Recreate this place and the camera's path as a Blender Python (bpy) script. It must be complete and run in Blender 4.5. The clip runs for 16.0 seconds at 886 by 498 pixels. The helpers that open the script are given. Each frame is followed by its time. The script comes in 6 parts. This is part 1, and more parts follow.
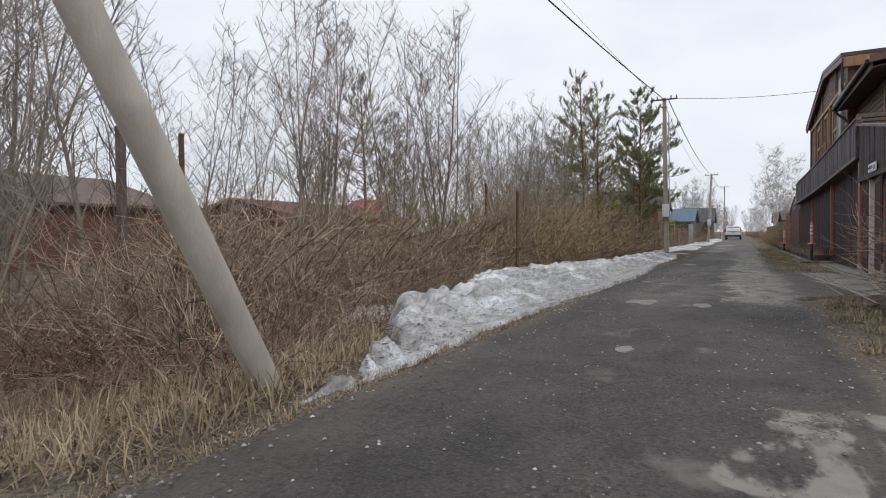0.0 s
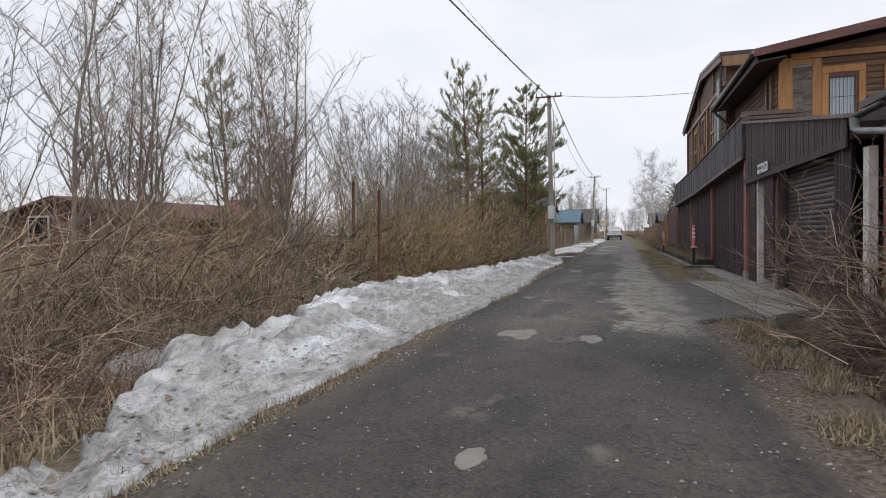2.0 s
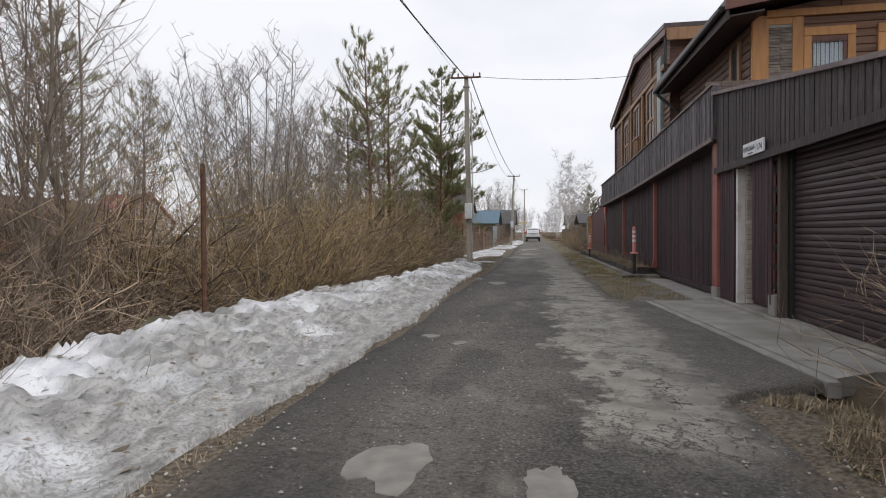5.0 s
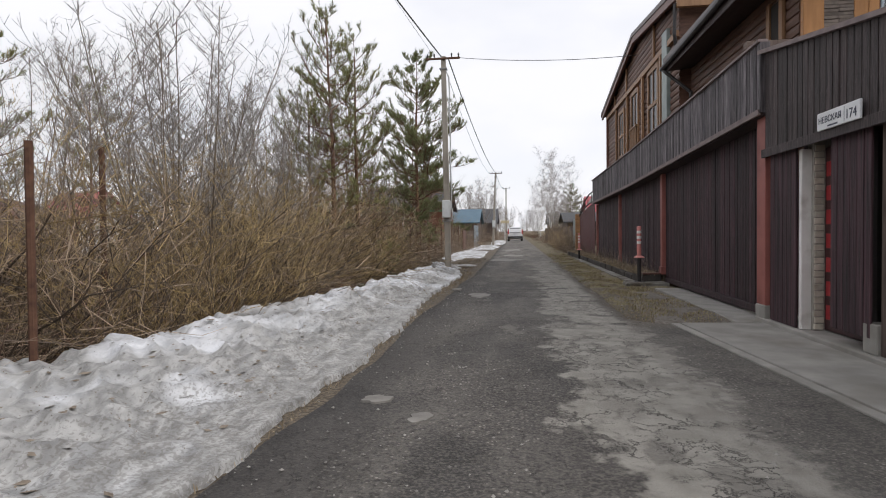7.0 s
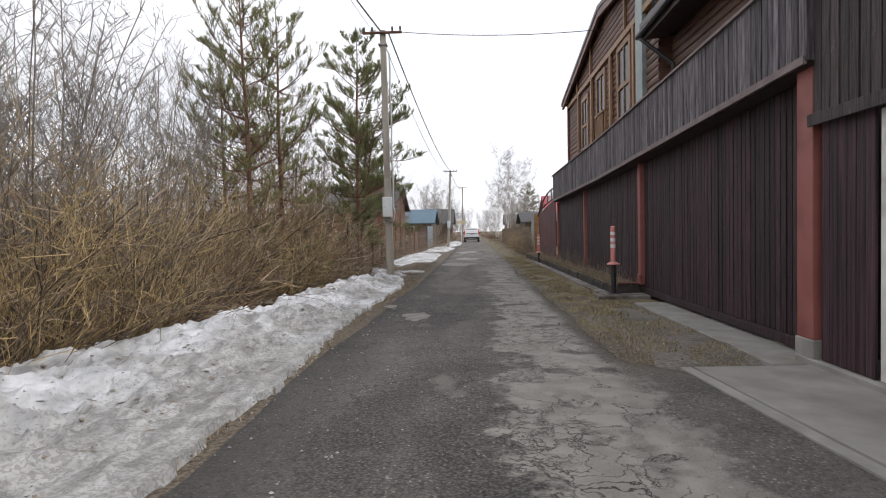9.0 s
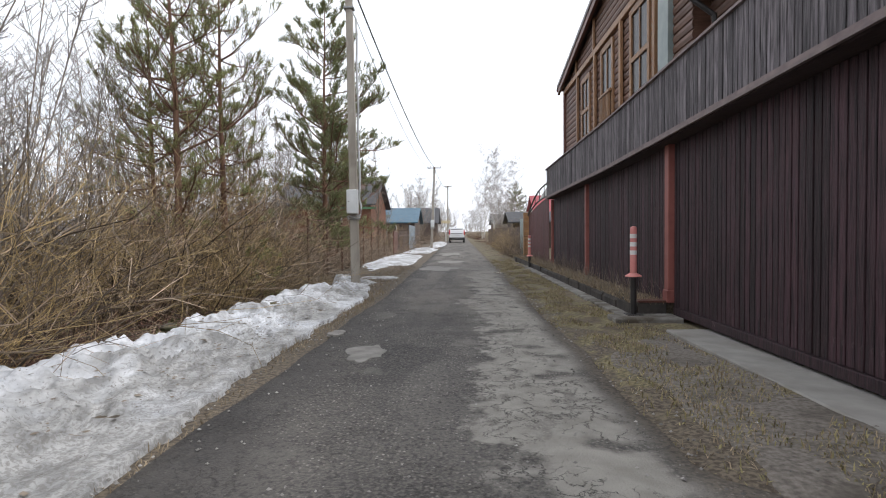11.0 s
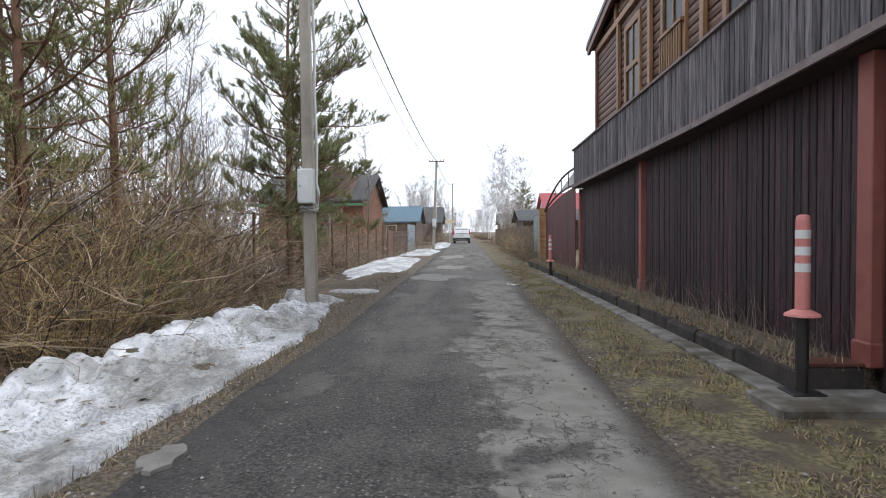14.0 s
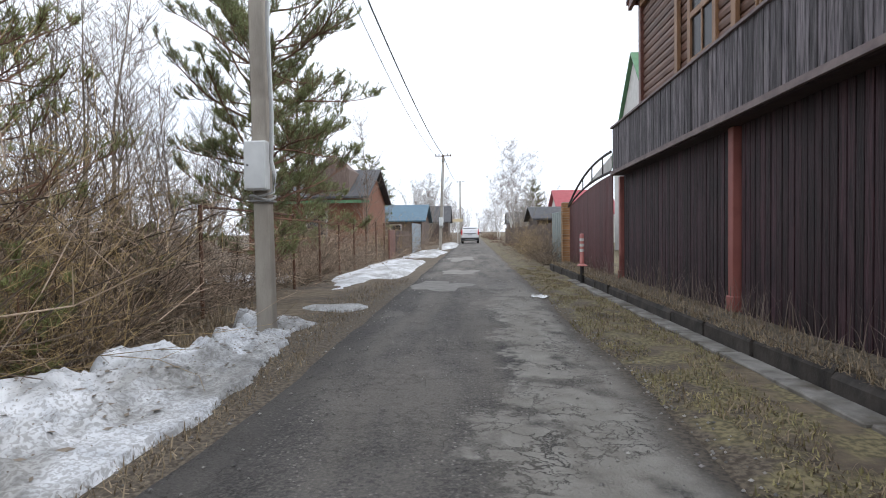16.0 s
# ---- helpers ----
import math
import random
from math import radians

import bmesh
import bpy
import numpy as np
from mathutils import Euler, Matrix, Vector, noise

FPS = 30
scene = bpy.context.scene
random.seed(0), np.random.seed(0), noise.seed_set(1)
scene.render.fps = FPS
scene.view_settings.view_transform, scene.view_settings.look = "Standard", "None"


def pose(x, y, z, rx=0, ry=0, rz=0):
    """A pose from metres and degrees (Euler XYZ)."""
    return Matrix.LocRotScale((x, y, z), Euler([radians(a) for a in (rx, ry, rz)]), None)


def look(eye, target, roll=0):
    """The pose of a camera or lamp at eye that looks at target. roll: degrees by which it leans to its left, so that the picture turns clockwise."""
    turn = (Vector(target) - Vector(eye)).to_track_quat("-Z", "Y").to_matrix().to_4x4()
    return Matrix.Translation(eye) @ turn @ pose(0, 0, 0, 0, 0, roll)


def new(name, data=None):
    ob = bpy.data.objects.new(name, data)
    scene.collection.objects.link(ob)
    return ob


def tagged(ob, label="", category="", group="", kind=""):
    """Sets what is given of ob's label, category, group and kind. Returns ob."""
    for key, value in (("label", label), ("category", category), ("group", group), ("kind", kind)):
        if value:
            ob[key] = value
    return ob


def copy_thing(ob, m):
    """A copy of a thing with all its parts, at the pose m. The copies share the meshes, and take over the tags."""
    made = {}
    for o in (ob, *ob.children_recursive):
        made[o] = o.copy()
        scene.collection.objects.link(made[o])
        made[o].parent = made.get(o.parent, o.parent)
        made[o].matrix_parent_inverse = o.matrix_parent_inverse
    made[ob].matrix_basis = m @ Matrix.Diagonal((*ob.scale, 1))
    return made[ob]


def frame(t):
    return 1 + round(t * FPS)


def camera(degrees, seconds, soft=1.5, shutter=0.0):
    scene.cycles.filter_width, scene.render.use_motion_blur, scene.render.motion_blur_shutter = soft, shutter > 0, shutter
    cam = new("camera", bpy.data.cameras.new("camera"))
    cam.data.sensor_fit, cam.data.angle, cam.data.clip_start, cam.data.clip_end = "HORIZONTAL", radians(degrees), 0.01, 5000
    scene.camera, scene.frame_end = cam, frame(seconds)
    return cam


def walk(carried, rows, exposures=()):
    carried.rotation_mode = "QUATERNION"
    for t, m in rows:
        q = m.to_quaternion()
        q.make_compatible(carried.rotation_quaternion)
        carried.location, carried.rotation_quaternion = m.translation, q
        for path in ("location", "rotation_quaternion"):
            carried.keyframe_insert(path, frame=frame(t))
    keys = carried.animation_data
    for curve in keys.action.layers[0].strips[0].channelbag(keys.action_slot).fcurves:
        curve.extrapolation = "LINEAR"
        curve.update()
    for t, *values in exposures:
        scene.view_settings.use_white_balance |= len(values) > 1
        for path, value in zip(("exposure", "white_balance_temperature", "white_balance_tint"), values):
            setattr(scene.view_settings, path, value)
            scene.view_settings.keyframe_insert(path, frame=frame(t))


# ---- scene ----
from collections import defaultdict

cam = camera(74.5, 16.0, soft=1.05)
PATH = [
    (0, (-0.24, 4.796, 1.038), (-1.147, 6.578, 0.989), -0.7),
    (0.5, (-0.302, 5.295, 1.059), (-1.153, 7.104, 1.006), -0.7),
    (1, (-0.353, 5.852, 1.085), (-1.105, 7.705, 1.029), -0.7),
    (1.5, (-0.368, 6.471, 1.128), (-1.029, 8.358, 1.075), -0.9),
    (2, (-0.404, 7.161, 1.169), (-0.982, 9.075, 1.115), -0.9),
    (2.5, (-0.437, 7.72, 1.16), (-0.902, 9.665, 1.109), -1.0),
    (3, (-0.506, 8.338, 1.178), (-0.935, 10.29, 1.125), -0.6),
    (3.5, (-0.571, 8.896, 1.173), (-0.922, 10.864, 1.121), -0.5),
    (4, (-0.655, 9.553, 1.168), (-0.996, 11.523, 1.116), -0.6),
    (6.5, (-0.878, 12.548, 1.243), (-1.129, 14.532, 1.182), -0.7),
    (7, (-0.922, 13.171, 1.237), (-1.168, 15.155, 1.178), -0.8),
    (7.5, (-0.917, 13.833, 1.242), (-1.141, 15.819, 1.183), -0.8),
    (8, (-0.868, 14.467, 1.269), (-1.079, 16.455, 1.208), -1.0),
    (8.5, (-0.797, 15.101, 1.265), (-0.929, 17.096, 1.205), -0.8),
    (9, (-0.749, 15.724, 1.259), (-0.853, 17.721, 1.2), -1.1),
    (9.5, (-0.722, 16.353, 1.286), (-0.8, 18.351, 1.225), -1.1),
    (12, (-0.589, 19.665, 1.242), (-0.644, 21.663, 1.183), -0.5),
    (12.5, (-0.565, 20.368, 1.244), (-0.624, 22.367, 1.185), -0.6),
    (13, (-0.501, 21.04, 1.237), (-0.566, 23.038, 1.18), -0.6),
    (13.5, (-0.518, 21.718, 1.21), (-0.59, 23.716, 1.151), -0.5),
    (14, (-0.525, 22.394, 1.206), (-0.602, 24.391, 1.148), -0.5),
    (14.5, (-0.593, 23.096, 1.182), (-0.677, 25.094, 1.124), -0.5),
    (15, (-0.598, 23.785, 1.18), (-0.685, 25.783, 1.121), -0.6),
    (15.5, (-0.646, 24.489, 1.172), (-0.744, 26.486, 1.114), -0.7),
    (16, (-0.63, 25.178, 1.177), (-0.733, 27.174, 1.119), -0.8),
]
EXPOSURES = [(0, -0.45, 6300, 12), (3.5, -0.40, 6450, 12), (7, -0.33, 6550, 13), (9, -0.15, 6500, 13), (12.5, 0.10, 6200, 11), (16, 0.10, 6100, 11)]
walk(cam, [(t, look(eye, target, roll)) for t, eye, target, roll in PATH], EXPOSURES)

# ---- world, sun, exposure ----
world = bpy.data.worlds.new("overcast_sky")
scene.world = world
world.use_nodes = True
wn, wl = world.node_tree.nodes, world.node_tree.links
wn.clear()
w_out = wn.new("ShaderNodeOutputWorld")
w_mix = wn.new("ShaderNodeMixShader")
w_sky = wn.new("ShaderNodeTexSky")
w_sky.sky_type, w_sky.sun_disc = "NISHITA", False
SUN_EL, SUN_AZ = 42.0, 115.0
w_sky.sun_elevation, w_sky.sun_rotation = radians(SUN_EL), radians(SUN_AZ)
w_bg1 = wn.new("ShaderNodeBackground")
w_bg1.inputs[1].default_value = 0.17
w_bg2 = wn.new("ShaderNodeBackground")
w_bg2.inputs[0].default_value, w_bg2.inputs[1].default_value = (0.955, 0.98, 1.02, 1), 1.28
w_co = wn.new("ShaderNodeTexCoord")
w_map = wn.new("ShaderNodeMapping")
w_map.inputs["Scale"].default_value = (1.6, 1.6, 4.0)
w_noise = wn.new("ShaderNodeTexNoise")
w_noise.inputs["Scale"].default_value, w_noise.inputs["Detail"].default_value = 1.7, 5.0
w_ramp = wn.new("ShaderNodeValToRGB")
w_ramp.color_ramp.elements[0].position, w_ramp.color_ramp.elements[1].position = 0.36, 0.54
w_ramp.color_ramp.elements[0].color = (0.86, 0.86, 0.86, 1)
wl.new(w_co.outputs["Generated"], w_map.inputs[0])
wl.new(w_map.outputs[0], w_noise.inputs[0])
wl.new(w_noise.outputs[0], w_ramp.inputs[0])
wl.new(w_ramp.outputs[0], w_mix.inputs[0])
wl.new(w_sky.outputs[0], w_bg1.inputs[0])
wl.new(w_bg1.outputs[0], w_mix.inputs[1])
wl.new(w_bg2.outputs[0], w_mix.inputs[2])
wl.new(w_mix.outputs[0], w_out.inputs[0])
sun = new("sun", bpy.data.lights.new("sun", "SUN"))
sun.data.energy, sun.data.angle, sun.data.color = 1.2, radians(14), (1.0, 0.95, 0.88)
sun.matrix_world = look((0, 0, 30), (0 - 30 * math.sin(radians(SUN_AZ)), -30 * math.cos(radians(SUN_AZ)), 30 - 30 * math.tan(radians(SUN_EL))))


# ---- materials ----
def material(name, c1, c2, scale=4.0, rough=0.8, stretch=(1, 1, 1), bump=0.3, bump_scale=None, metal=0.0, vary=0.0, island=False, c3=None, c3_scale=1.0, c3_range=(0.55, 0.7), detail=6.0, dist=0.01, coords="Object"):
    """Two-tone noise surface with relief; vary: change of brightness from piece to piece; c3: stains of a larger scale."""
    m = bpy.data.materials.new(name)
    m.use_nodes = True
    n, l = m.node_tree.nodes, m.node_tree.links
    b = n["Principled BSDF"]
    co = n.new("ShaderNodeTexCoord")
    mp = n.new("ShaderNodeMapping")
    mp.inputs["Scale"].default_value = stretch
    l.new(co.outputs[coords], mp.inputs[0])
    info = n.new("ShaderNodeObjectInfo")
    shift = n.new("ShaderNodeVectorMath")
    shift.operation = "ADD"
    mul = n.new("ShaderNodeMath")
    mul.operation, mul.inputs[1].default_value = "MULTIPLY", 37.0
    l.new(info.outputs["Random"], mul.inputs[0])
    l.new(mp.outputs[0], shift.inputs[0])
    l.new(mul.outputs[0], shift.inputs[1])
    t = n.new("ShaderNodeTexNoise")
    t.inputs["Scale"].default_value, t.inputs["Detail"].default_value = scale, detail
    l.new(shift.outputs[0], t.inputs[0])
    r = n.new("ShaderNodeValToRGB")
    r.color_ramp.elements[0].position, r.color_ramp.elements[1].position = 0.32, 0.68
    r.color_ramp.elements[0].color, r.color_ramp.elements[1].color = (*c1, 1), (*c2, 1)
    l.new(t.outputs[0], r.inputs[0])
    col = r.outputs[0]
    if c3:
        t3 = n.new("ShaderNodeTexNoise")
        t3.inputs["Scale"].default_value, t3.inputs["Detail"].default_value = c3_scale, 7.0
        l.new(co.outputs[coords], t3.inputs[0])
        r3 = n.new("ShaderNodeMapRange")
        r3.inputs[1].default_value, r3.inputs[2].default_value = c3_range
        l.new(t3.outputs[0], r3.inputs[0])
        mx = n.new("ShaderNodeMix")
        mx.data_type = "RGBA"
        l.new(r3.outputs[0], mx.inputs["Factor"])
        l.new(col, mx.inputs[6])
        mx.inputs[7].default_value = (*c3, 1)
        col = mx.outputs[2]
    if vary:
        hsv = n.new("ShaderNodeHueSaturation")
        mr = n.new("ShaderNodeMapRange")
        mr.inputs[3].default_value, mr.inputs[4].default_value = 1 - vary, 1 + vary
        if island:
            geo = n.new("ShaderNodeNewGeometry")
            l.new(geo.outputs["Random Per Island"], mr.inputs[0])
        else:
            l.new(info.outputs["Random"], mr.inputs[0])
        l.new(mr.outputs[0], hsv.inputs["Value"])
        l.new(col, hsv.inputs["Color"])
        col = hsv.outputs[0]
    l.new(col, b.inputs["Base Color"])
    b.inputs["Roughness"].default_value, b.inputs["Metallic"].default_value = rough, metal
    if bump:
        tb = n.new("ShaderNodeTexNoise")
        tb.inputs["Scale"].default_value, tb.inputs["Detail"].default_value = bump_scale or scale * 3, 5.0
        l.new(shift.outputs[0], tb.inputs[0])
        bp = n.new("ShaderNodeBump")
        bp.inputs["Strength"].default_value, bp.inputs["Distance"].default_value = bump, dist
        l.new(tb.outputs[0], bp.inputs["Height"])
        l.new(bp.outputs[0], b.inputs["Normal"])
    return m


def glass(name, tint=(0.9, 0.95, 1.0)):
    m = bpy.data.materials.new(name)
    m.use_nodes = True
    b = m.node_tree.nodes["Principled BSDF"]
    b.inputs["Base Color"].default_value = (*tint, 1)
    b.inputs["Roughness"].default_value, b.inputs["Transmission Weight"].default_value = 0.03, 1.0
    return m


def snow_material():
    """Old wet snow: icy grain, grey slush and grit, dirtier where the traffic throws it."""
    m = bpy.data.materials.new("old_snow")
    m.use_nodes = True
    n, l = m.node_tree.nodes, m.node_tree.links
    b = n["Principled BSDF"]
    co = n.new("ShaderNodeTexCoord")
    sep = n.new("ShaderNodeSeparateXYZ")
    l.new(co.outputs["Object"], sep.inputs[0])

    def tex(scale, detail, stretch=(1, 1, 1)):
        mp = n.new("ShaderNodeMapping")
        mp.inputs["Scale"].default_value = stretch
        t = n.new("ShaderNodeTexNoise")
        t.inputs["Scale"].default_value, t.inputs["Detail"].default_value, t.inputs["Distortion"].default_value = scale, detail, 0.6
        l.new(co.outputs["Object"], mp.inputs[0])
        l.new(mp.outputs[0], t.inputs[0])
        return t.outputs[0]

    def ramp(v, a, c, lo=0.0, hi=1.0):
        r = n.new("ShaderNodeMapRange")
        r.inputs[1].default_value, r.inputs[2].default_value, r.inputs[3].default_value, r.inputs[4].default_value = a, c, lo, hi
        l.new(v, r.inputs[0])
        return r.outputs[0]

    def add(u, v):
        x = n.new("ShaderNodeMath")
        x.operation = "ADD"
        l.new(u, x.inputs[0])
        l.new(v, x.inputs[1])
        return x.outputs[0]

    def mix(f, u, v):
        x = n.new("ShaderNodeMix")
        x.data_type = "RGBA"
        l.new(f, x.inputs["Factor"])
        for k, c in ((6, u), (7, v)):
            if isinstance(c, tuple):
                x.inputs[k].default_value = (*c, 1)
            else:
                l.new(c, x.inputs[k])
        return x.outputs[2]

    grain = mix(ramp(tex(5, 7), 0.32, 0.60), (0.55, 0.57, 0.60), (0.84, 0.855, 0.88))
    splash = ramp(sep.outputs[0], -4.5, -2.95, -0.06, 0.17)
    older = ramp(sep.outputs[1], 18.5, 26.0, 0.085, -0.075)
    cleaner = ramp(sep.outputs[1], 11.5, 16.0, -0.085, 0.0)
    slush = ramp(add(add(add(tex(1.5, 9, (1.0, 0.55, 1)), splash), older), cleaner), 0.445, 0.64, 0.0, 0.85)
    col = mix(slush, grain, mix(ramp(tex(7, 9, (1.4, 0.6, 1)), 0.38, 0.62), (0.165, 0.16, 0.146), (0.42, 0.412, 0.39)))
    grit = ramp(add(tex(38, 5), splash), 0.64, 0.72, 0.0, 0.45)
    col = mix(grit, col, (0.12, 0.105, 0.085))
    l.new(col, b.inputs["Base Color"])
    b.inputs["Roughness"].default_value = 0.42
    bp = n.new("ShaderNodeBump")
    bp.inputs["Strength"].default_value, bp.inputs["Distance"].default_value = 0.8, 0.032
    fine = n.new("ShaderNodeMath")
    fine.operation, fine.inputs[1].default_value = "MULTIPLY", 0.45
    l.new(tex(24, 6, (1.2, 0.7, 1)), fine.inputs[0])
    l.new(add(tex(8, 7, (1.2, 0.6, 1)), fine.outputs[0]), bp.inputs["Height"])
    l.new(bp.outputs[0], b.inputs["Normal"])
    return m


M_BOARD = material("dark_stained_boards", (0.010, 0.0052, 0.0070), (0.060, 0.0265, 0.0335), 5, 0.7, (7, 7, 0.45), 0.8, vary=0.5, c3=(0.20, 0.16, 0.155), c3_scale=8, c3_range=(0.70, 0.80))
M_PARA = material("weathered_grey_boards", (0.030, 0.026, 0.029), (0.195, 0.172, 0.182), 5, 0.72, (7, 7, 0.6), 0.7, vary=0.5)
M_PARADARK = material("dark_weathered_boards", (0.016, 0.011, 0.011), (0.075, 0.055, 0.054), 6, 0.68, (8, 8, 0.5), 0.8, vary=0.45, c3=(0.16, 0.14, 0.135), c3_scale=14, c3_range=(0.66, 0.78))
M_PARATRIM = material("weathered_trim", (0.16, 0.12, 0.12), (0.24, 0.19, 0.18), 6, 0.7, (2, 1, 2), 0.4)
M_DARKTRIM = material("dark_trim", (0.03, 0.018, 0.018), (0.055, 0.035, 0.034), 6, 0.65, (2, 1, 2), 0.4)
M_SALMON = material("salmon_painted_metal", (0.26, 0.085, 0.07), (0.33, 0.115, 0.095), 3, 0.55, (1, 1, 1), 0.1, c3=(0.2, 0.06, 0.05), c3_scale=2)
M_SIDING = material("brown_log_siding", (0.085, 0.042, 0.028), (0.165, 0.085, 0.055), 4, 0.6, (1, 0.35, 6), 0.4, vary=0.22)
M_SIDING_X = material("brown_front_siding", (0.11, 0.052, 0.028), (0.2, 0.1, 0.055), 4, 0.6, (0.35, 1, 6), 0.4, vary=0.22)
M_ORANGE = material("orange_stained_trim", (0.36, 0.16, 0.045), (0.48, 0.23, 0.075), 4, 0.5, (3, 3, 0.5), 0.3, vary=0.12)
M_OCHRE = material("ochre_window_trim", (0.20, 0.105, 0.05), (0.30, 0.165, 0.08), 4, 0.55, (3, 3, 0.5), 0.3, vary=0.12)
M_GREYBRICK = material("split_grey_stone", (0.12, 0.10, 0.085), (0.24, 0.20, 0.17), 7, 0.85, (1, 1, 1), 0.7, vary=0.3)
M_ROOF = material("brown_roof_metal", (0.045, 0.030, 0.028), (0.075, 0.05, 0.045), 3, 0.45, (1, 1, 1), 0.1)
M_FASCIA = material("red_brown_fascia", (0.10, 0.038, 0.026), (0.16, 0.062, 0.042), 3, 0.5, (0.6, 0.6, 4), 0.3)
M_CONC = material("concrete", (0.23, 0.22, 0.20), (0.34, 0.325, 0.30), 3, 0.9, (1, 1, 1), 0.35, bump_scale=40, c3=(0.17, 0.155, 0.13), c3_scale=0.9, c3_range=(0.5, 0.72))
M_POLE = material("pole_concrete", (0.30, 0.27, 0.23), (0.42, 0.385, 0.33), 5, 0.9, (1, 1, 0.4), 0.4, bump_scale=60, c3=(0.22, 0.19, 0.16), c3_scale=1.2)
M_GUTTER = material("dirty_gutter_concrete", (0.14, 0.13, 0.115), (0.30, 0.285, 0.26), 5, 0.9, (1, 1, 1), 0.5, bump_scale=30, c3=(0.09, 0.075, 0.055), c3_scale=2.2, c3_range=(0.48, 0.62))
M_KERB = material("dark_damp_kerb", (0.022, 0.019, 0.017), (0.075, 0.064, 0.055), 5, 0.8, (1, 1, 1), 0.6, bump_scale=25)
M_SHUTTER = material("brown_shutter_slats", (0.042, 0.026, 0.028), (0.058, 0.037, 0.039), 2, 0.42, (1, 1, 1), 0.05)
M_WHITE = material("white_paint", (0.62, 0.60, 0.57), (0.74, 0.72, 0.69), 4, 0.6, (1, 1, 1), 0.15, c3=(0.4, 0.37, 0.33), c3_scale=3, c3_range=(0.6, 0.8))
M_SIGN = material("white_sign_plate", (0.66, 0.67, 0.68), (0.76, 0.77, 0.78), 4, 0.4, (1, 1, 1), 0.05)
M_INK = material("dark_blue_lettering", (0.03, 0.035, 0.06), (0.045, 0.05, 0.08), 4, 0.5, (1, 1, 1), 0)
M_REDDOOR = material("dark_red_door", (0.028, 0.010, 0.012), (0.05, 0.016, 0.018), 4, 0.35, (4, 4, 0.5), 0.2)
M_REDPANEL = material("red_door_panel", (0.30, 0.02, 0.025), (0.38, 0.035, 0.04), 4, 0.35, (1, 1, 1), 0.1)
M_WBRICK = material("pale_brick", (0.42, 0.38, 0.31), (0.58, 0.54, 0.46), 8, 0.85, (1, 1, 1), 0.4, vary=0.18)
M_RBRICK = material("red_brick", (0.26, 0.07, 0.045), (0.38, 0.12, 0.075), 8, 0.85, (1, 1, 1), 0.4, vary=0.2)
M_MORTAR = material("mortar", (0.30, 0.28, 0.25), (0.4, 0.38, 0.34), 10, 0.95, (1, 1, 1), 0.4)
M_STEEL = material("galvanised_steel", (0.26, 0.265, 0.265), (0.38, 0.385, 0.385), 8, 0.5, (1, 1, 1), 0.1, metal=0.8)
M_BOXGREY = material("pale_grey_enamel", (0.60, 0.62, 0.62), (0.70, 0.72, 0.72), 5, 0.4, (1, 1, 1), 0.05, c3=(0.5, 0.5, 0.48), c3_scale=4)
M_CABLE = material("black_cable", (0.012, 0.012, 0.013), (0.02, 0.02, 0.022), 8, 0.5, (1, 1, 1), 0)
M_CABLEGREY = material("grey_cable", (0.30, 0.30, 0.29), (0.4, 0.4, 0.39), 8, 0.5, (1, 1, 1), 0)
M_RUST = material("rusty_steel", (0.075, 0.035, 0.022), (0.15, 0.075, 0.045), 12, 0.85, (1, 1, 1), 0.4)
M_BLACKMETAL = material("black_painted_metal", (0.018, 0.016, 0.016), (0.03, 0.026, 0.026), 8, 0.5, (1, 1, 1), 0.1)
M_PINK = material("faded_pink_plastic", (0.62, 0.22, 0.20), (0.72, 0.29, 0.26), 5, 0.5, (1, 1, 1), 0.1, c3=(0.5, 0.24, 0.21), c3_scale=6)
M_REFLECT = material("white_reflective_band", (0.72, 0.71, 0.68), (0.8, 0.8, 0.78), 8, 0.35, (1, 1, 1), 0.05)
M_BARK = material("grey_brown_bark", (0.15, 0.12, 0.09), (0.27, 0.225, 0.175), 12, 0.9, (1, 1, 0.4), 0.5, vary=0.2)
M_TWIG = material("bare_twigs", (0.16, 0.125, 0.10), (0.28, 0.225, 0.185), 3, 0.85, (1, 1, 1), 0, vary=0.25, island=True)
M_GREYTWIG = material("grey_alder_twigs", (0.19, 0.17, 0.155), (0.31, 0.285, 0.26), 3, 0.85, (1, 1, 1), 0, vary=0.2, island=True)
M_BIRCHBARK = material("birch_bark", (0.58, 0.56, 0.52), (0.72, 0.70, 0.66), 4, 0.75, (1, 1, 0.5), 0.2, c3=(0.06, 0.05, 0.045), c3_scale=5, c3_range=(0.62, 0.68))
M_BIRCHTWIG = material("birch_twigs", (0.24, 0.21, 0.195), (0.38, 0.345, 0.325), 3, 0.85, (1, 1, 1), 0, vary=0.2, island=True)
M_SHRUB = material("brown_willow_shoots", (0.22, 0.165, 0.115), (0.45, 0.345, 0.25), 2, 0.8, (1, 1, 1), 0, vary=0.65, island=True)
M_SHRUBRED = material("reddish_shoots", (0.13, 0.07, 0.052), (0.27, 0.15, 0.11), 2, 0.8, (1, 1, 1), 0, vary=0.65, island=True)
M_SHRUBYEL = material("ochre_shoots", (0.29, 0.205, 0.092), (0.46, 0.34, 0.165), 2, 0.8, (1, 1, 1), 0, vary=0.45, island=True)
M_OLDSTEM = material("dark_old_stems", (0.075, 0.055, 0.042), (0.19, 0.145, 0.105), 2, 0.85, (1, 1, 1), 0, vary=0.5, island=True)
